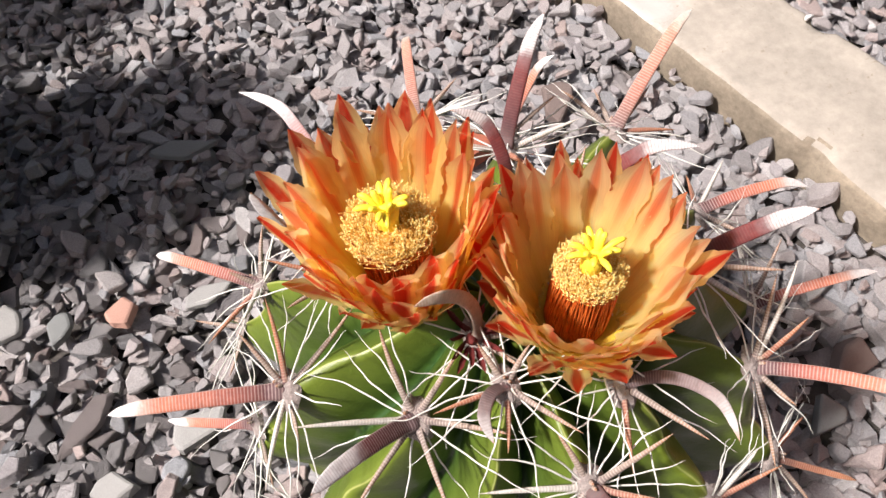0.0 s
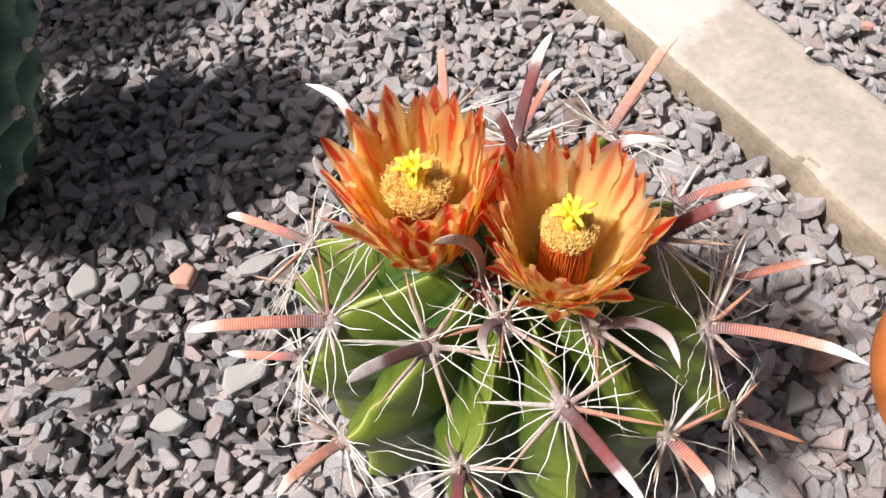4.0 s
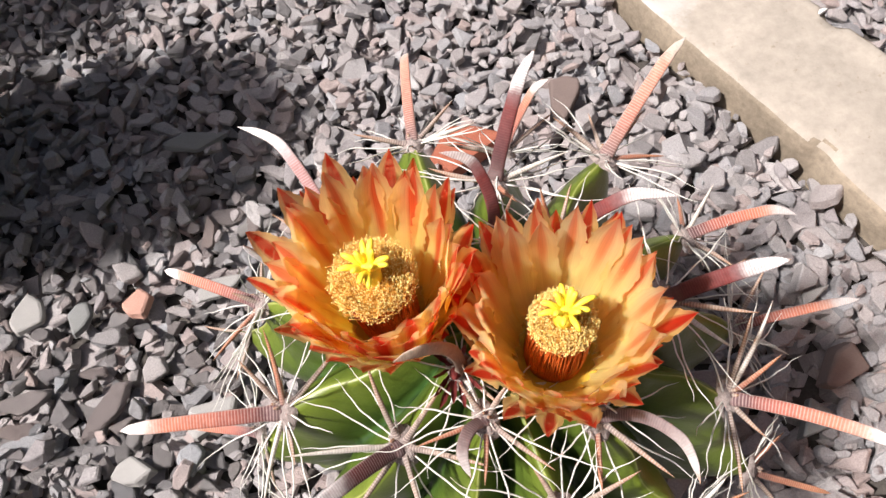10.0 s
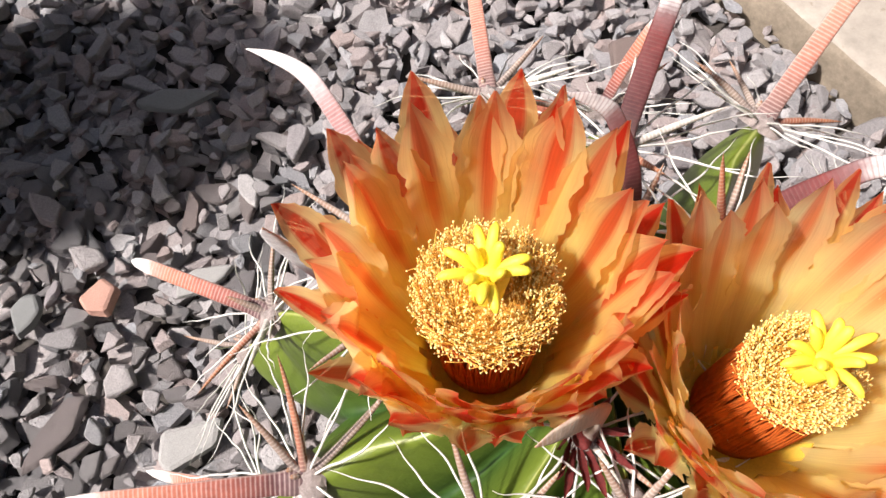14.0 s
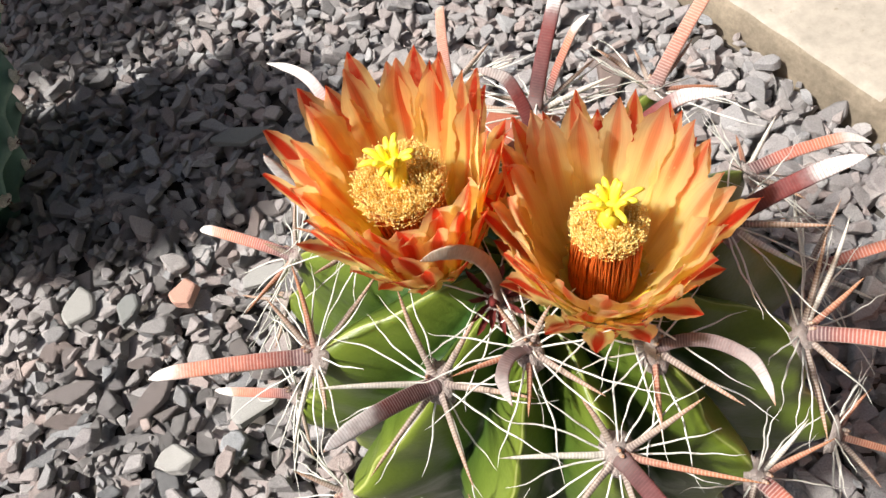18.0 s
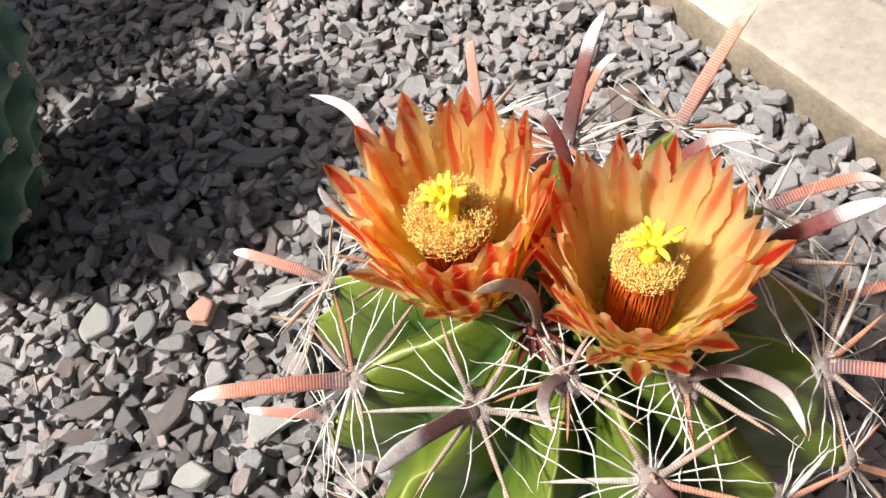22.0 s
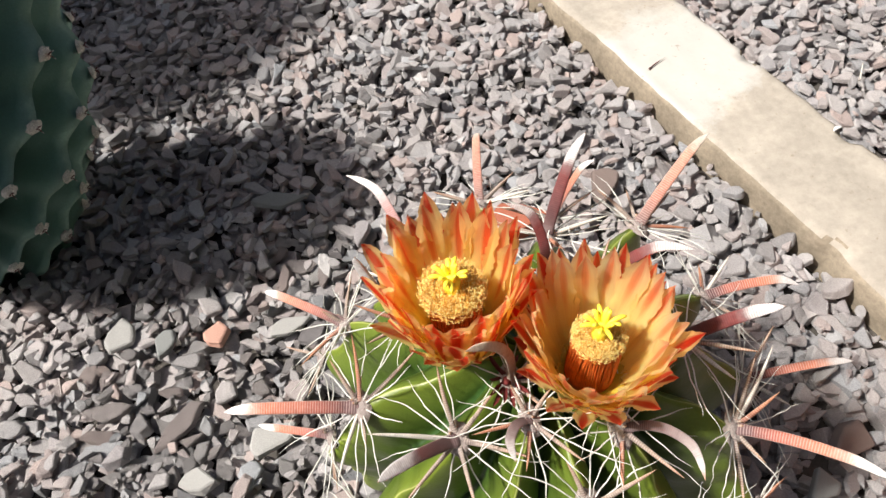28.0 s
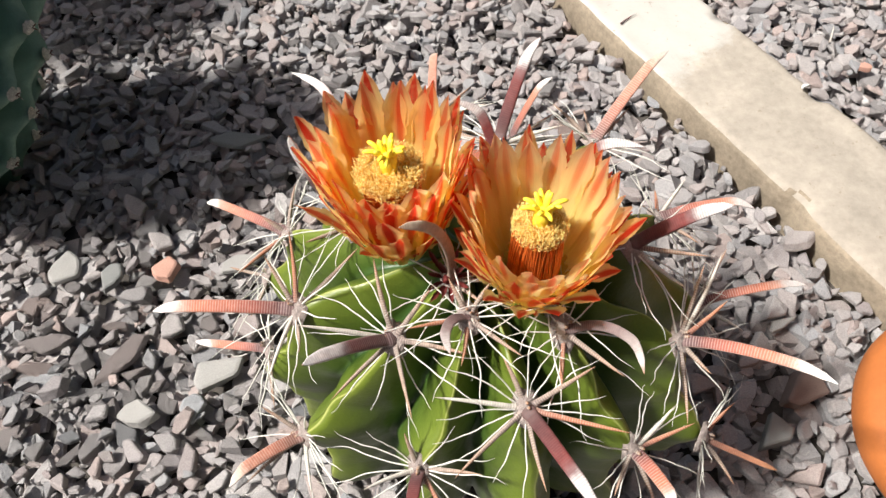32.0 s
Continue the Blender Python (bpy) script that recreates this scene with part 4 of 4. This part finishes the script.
# ---- terracotta pot ----
def lathe_mesh(name, prof, n, mat, wobble=0.0):
    verts = []
    for r, z in prof:
        for j in range(n):
            a = 2 * math.pi * j / n
            k = 1 + wobble * noise.noise(Vector((math.cos(a) * 2, math.sin(a) * 2, z * 20)))
            verts.append((r * k * math.cos(a), r * k * math.sin(a), z))
    return mesh_data(name, verts, grid_faces(len(prof), n, True) + [tuple(range(n))[::-1], tuple(range((len(prof) - 1) * n, len(prof) * n))], mat)


def smooth_profile(points, n):
    z = np.array([p[1] for p in points], float)
    r = np.array([p[0] for p in points], float)
    t = np.linspace(0, len(points) - 1, n)
    out = []
    for x in t:
        i = int(min(len(points) - 2, x))
        u = x - i
        p = [points[max(0, i - 1)], points[i], points[i + 1], points[min(len(points) - 1, i + 2)]]
        out.append(tuple(0.5 * (2 * p[1][c] + (p[2][c] - p[0][c]) * u + (2 * p[0][c] - 5 * p[1][c] + 4 * p[2][c] - p[3][c]) * u * u + (3 * p[1][c] - p[0][c] - 3 * p[2][c] + p[3][c]) * u ** 3) for c in (0, 1)))
    return out


pot = thing("terracotta_pot", None, "rounded orange terracotta pot standing on the gravel", "pot", m=Matrix.Translation((0.3095, -0.076, 0)))
part("body", lathe_mesh("body", smooth_profile([(0.070, -0.002), (0.088, 0.012), (0.090, 0.035), (0.074, 0.058), (0.080, 0.085), (0.096, 0.115), (0.094, 0.150), (0.070, 0.185), (0.052, 0.20)], 60), 72, TERRACOTTA, 0.012), pot, "smooth orange clay with faint cracks")
part("rim", lathe_mesh("rim", [(0.052, 0.198), (0.058, 0.199), (0.060, 0.206), (0.057, 0.212), (0.050, 0.212), (0.046, 0.200), (0.03, 0.19)], 60, TERRACOTTA), pot)

# ---- gravel ----
ground_size = 60.0
gm = mesh_data("ground", [(-ground_size, -ground_size, -0.012), (ground_size, -ground_size, -0.012), (ground_size, ground_size, -0.012), (-ground_size, ground_size, -0.012)], [(0, 1, 2, 3)], SOIL, smooth=False)
ground = thing("ground", gm, "dark gritty soil under a bed of grey slate chippings", "ground", kind="structure")


def chip_template(seed, flat, bevel):
    """An angular broken chip about one unit across."""
    rnd = random.Random(seed)
    bm = bmesh.new()
    corners = rnd.choice((4, 5, 6, 7, 8))
    tx, ty = rnd.uniform(-0.25, 0.25), rnd.uniform(-0.25, 0.25)
    for i in range(corners):
        a = 2 * math.pi * (i + rnd.uniform(-0.46, 0.46)) / corners
        r = rnd.uniform(0.30, 0.60)
        x, y = r * math.cos(a), r * math.sin(a) * 0.85
        k = rnd.uniform(0.74, 1.0)
        bm.verts.new((x, y, -flat * rnd.uniform(0.2, 0.5)))
        bm.verts.new((x * k, y * k, flat * (0.45 + rnd.uniform(-0.08, 0.08) + tx * x + ty * y)))
    hull = bmesh.ops.convex_hull(bm, input=bm.verts)
    bmesh.ops.delete(bm, geom=list({g for g in hull["geom_interior"] + hull["geom_unused"] if isinstance(g, bmesh.types.BMVert)}), context="VERTS")
    bmesh.ops.dissolve_limit(bm, angle_limit=radians(16), verts=bm.verts, edges=bm.edges)
    if bevel:
        bmesh.ops.bevel(bm, geom=list(bm.edges), offset=0.04, segments=1, affect="EDGES", clamp_overlap=True)
    bmesh.ops.triangulate(bm, faces=bm.faces)
    bm.verts.index_update()
    v = np.array([x.co[:] for x in bm.verts])
    f = np.array([[x.index for x in face.verts] for face in bm.faces])
    bm.free()
    return v, f


def blocked(x, y, r):
    if math.hypot(x - AXIS[0], y - AXIS[1]) < 0.082:
        return True
    if math.hypot(x + 0.448, y - 0.312) < 0.062 or math.hypot(x + 0.665, y - 0.632) < 0.145 or math.hypot(x - 0.3095, y + 0.076) < 0.078:
        return True
    off = x * KERB_OUT.x + y * KERB_OUT.y
    return 0.281 - r * 0.35 < off < 0.388 + r * 0.35


CHIPS = [chip_template(k, (0.30, 0.42, 0.52, 0.36, 0.26)[k % 5], True) for k in range(28)]
ROUGH = [chip_template(100 + k, (0.4, 0.55)[k % 2], False) for k in range(16)]
SHARED = []
for v, f in CHIPS:
    me = bpy.data.meshes.new("stone")
    me.from_pydata(v.tolist(), [], f.tolist())
    me.materials.append(STONE_SINGLE)
    SHARED.append(me)
RG = np.random.RandomState(5)


def turn_matrix(rng, tilt):
    a, b, c = rng.uniform(0, 2 * math.pi), rng.normal(0, tilt), rng.normal(0, tilt)
    return np.array(Euler((b, c, a)).to_matrix())


# stones that stand out from the rest: place, length, breadth, thickness, bearing, material
LANDMARKS = [
    (-0.245, 0.166, 0.034, 0.030, 0.018, 20, PINK_STONE), (-0.194, 0.292, 0.066, 0.022, 0.010, -8, DARK_STONE),
    (-0.207, 0.066, 0.044, 0.040, 0.016, 40, PALE_STONE), (-0.334, 0.113, 0.052, 0.022, 0.014, 2, STONE_SINGLE),
    (-0.275, 0.092, 0.056, 0.018, 0.015, 42, STONE_SINGLE), (-0.185, 0.158, 0.036, 0.024, 0.014, 10, PALE_STONE),
    (-0.290, 0.165, 0.030, 0.026, 0.016, 70, DARK_STONE), (-0.262, 0.205, 0.030, 0.022, 0.016, 95, STONE_SINGLE),
    (0.212, 0.030, 0.030, 0.012, 0.012, 5, PALE_STONE), (-0.330, 0.180, 0.032, 0.028, 0.018, 100, PALE_STONE),
    (0.17, -0.045, 0.034, 0.026, 0.018, 20, DARK_STONE), (0.020, 0.213, 0.074, 0.052, 0.022, 15, RUST_STONE), (0.106, 0.236, 0.040, 0.030, 0.016, 70, RUST_GREY), (0.392, 0.262, 0.016, 0.012, 0.009, 10, PINK_STONE), (0.205, -0.02, 0.040, 0.034, 0.018, 50, RUST_GREY), (-0.26, 0.045, 0.030, 0.026, 0.018, 20, PALE_STONE),
]
gravel = thing("gravel", None, "bed of angular grey slate chippings covering the ground", "gravel", kind="structure")
for k, (x, y, a, b, c, turn, mat) in enumerate(LANDMARKS):
    me = SHARED[(k * 5 + 8) % 28].copy()
    me.materials[0] = mat
    part("stone", me, gravel, "", pose(x, y, 0.009, RG.uniform(-8, 8), RG.uniform(-8, 8), turn) @ Matrix.Diagonal((a, b * 1.2, c * 1.3, 1)))


def sow(step, z, size, tilt, templates, x0, x1, y0, y1, singles, drop=0.0):
    vs, fs, at, made = [], [], 0, 0
    ys = np.arange(y0, y1, step)
    for iy, y in enumerate(ys):
        for x in np.arange(x0, x1, step):
            px, py = x + RG.uniform(-0.42, 0.42) * step + (iy % 2) * step / 2, y + RG.uniform(-0.42, 0.42) * step
            s = RG.choice(size) * RG.uniform(0.8, 1.25)
            k = RG.randint(len(templates))
            m = turn_matrix(RG, tilt)
            pz = z + RG.uniform(-0.003, 0.003)
            if blocked(px, py, s) or RG.rand() < drop:
                continue
            if any(math.hypot(px - q[0], py - q[1]) < q[3] * 0.62 for q in LANDMARKS) and z > 0:
                continue
            sc = np.array([s * RG.uniform(0.95, 1.5), s * RG.uniform(0.80, 1.1), s * RG.uniform(0.7, 1.1)])
            if singles and made < singles and -0.36 < px < -0.10 and 0.02 < py < 0.26:
                made += 1
                mm = Matrix.Translation((px, py, pz)) @ Matrix(m.tolist()).to_4x4() @ Matrix.Diagonal((*sc, 1))
                part("stone", SHARED[k], gravel, "", mm)
                continue
            v, f = templates[k]
            vs.append((v * sc) @ m.T + (px, py, pz))
            fs.append(f + at)
            at += len(v)
    loose_stones(np.concatenate(vs).astype(np.float32), np.concatenate(fs).astype(np.int32))


def loose_stones(v, f):
    me = bpy.data.meshes.new("loose_stones")
    me.vertices.add(len(v))
    me.vertices.foreach_set("co", v.ravel())
    me.loops.add(f.size)
    me.loops.foreach_set("vertex_index", f.ravel())
    me.polygons.add(len(f))
    me.polygons.foreach_set("loop_start", np.arange(0, f.size, 3, dtype=np.int32))
    me.update(calc_edges=True)
    me.shade_flat()
    me.materials.append(STONE_ISLAND)
    tagged(part("loose_stones", me, gravel, "many small angular grey slate chips"), kind="stuff")


sow(0.030, -0.010, (0.024, 0.030, 0.036), 0.25, ROUGH, -1.9, 1.7, -1.2, 1.9, 0)
sow(0.0150, -0.006, (0.014, 0.018, 0.022), 0.30, ROUGH, -0.85, 0.75, -0.35, 0.95, 0)
sow(0.0140, 0.002, (0.010, 0.013, 0.016, 0.020), 0.26, CHIPS, -0.85, 0.75, -0.35, 0.95, 288)
sow(0.0165, 0.008, (0.007, 0.010, 0.013, 0.016, 0.020), 0.26, CHIPS, -0.65, 0.60, -0.25, 0.80, 0, 0.25)


# ---- litter on the kerb and the gravel ----
def stick(name, label, category, a, b, width, sag, mat, seed):
    v, f, u = straight_spine(a, b, width, sag, seed)
    return thing(name, mesh_data(name, v, f, mat, u), label, category)


stick("twig", "short dark dry twig lying on the pale kerb", "twig", (0.1815, 0.3455, 0.0275), (0.2012, 0.3563, 0.0275), 0.0015, 0.10, DARK_HOOK, 3)
stick("straw", "thin pale dry straw lying on the gravel", "straw", (0.3672, 0.2909, 0.018), (0.381, 0.3113, 0.018), 0.0022, 0.12, PALE_SPINE, 4)
flake = SHARED[4].copy()
flake.materials[0] = WHITE_STONE
thing("white_pebble", flake, "small white stone chip lying on the kerb's edge", "pebble", m=pose(0.3135, 0.2348, 0.0285, 0, 0, 30) @ Matrix.Diagonal((0.012, 0.009, 0.012, 1)))
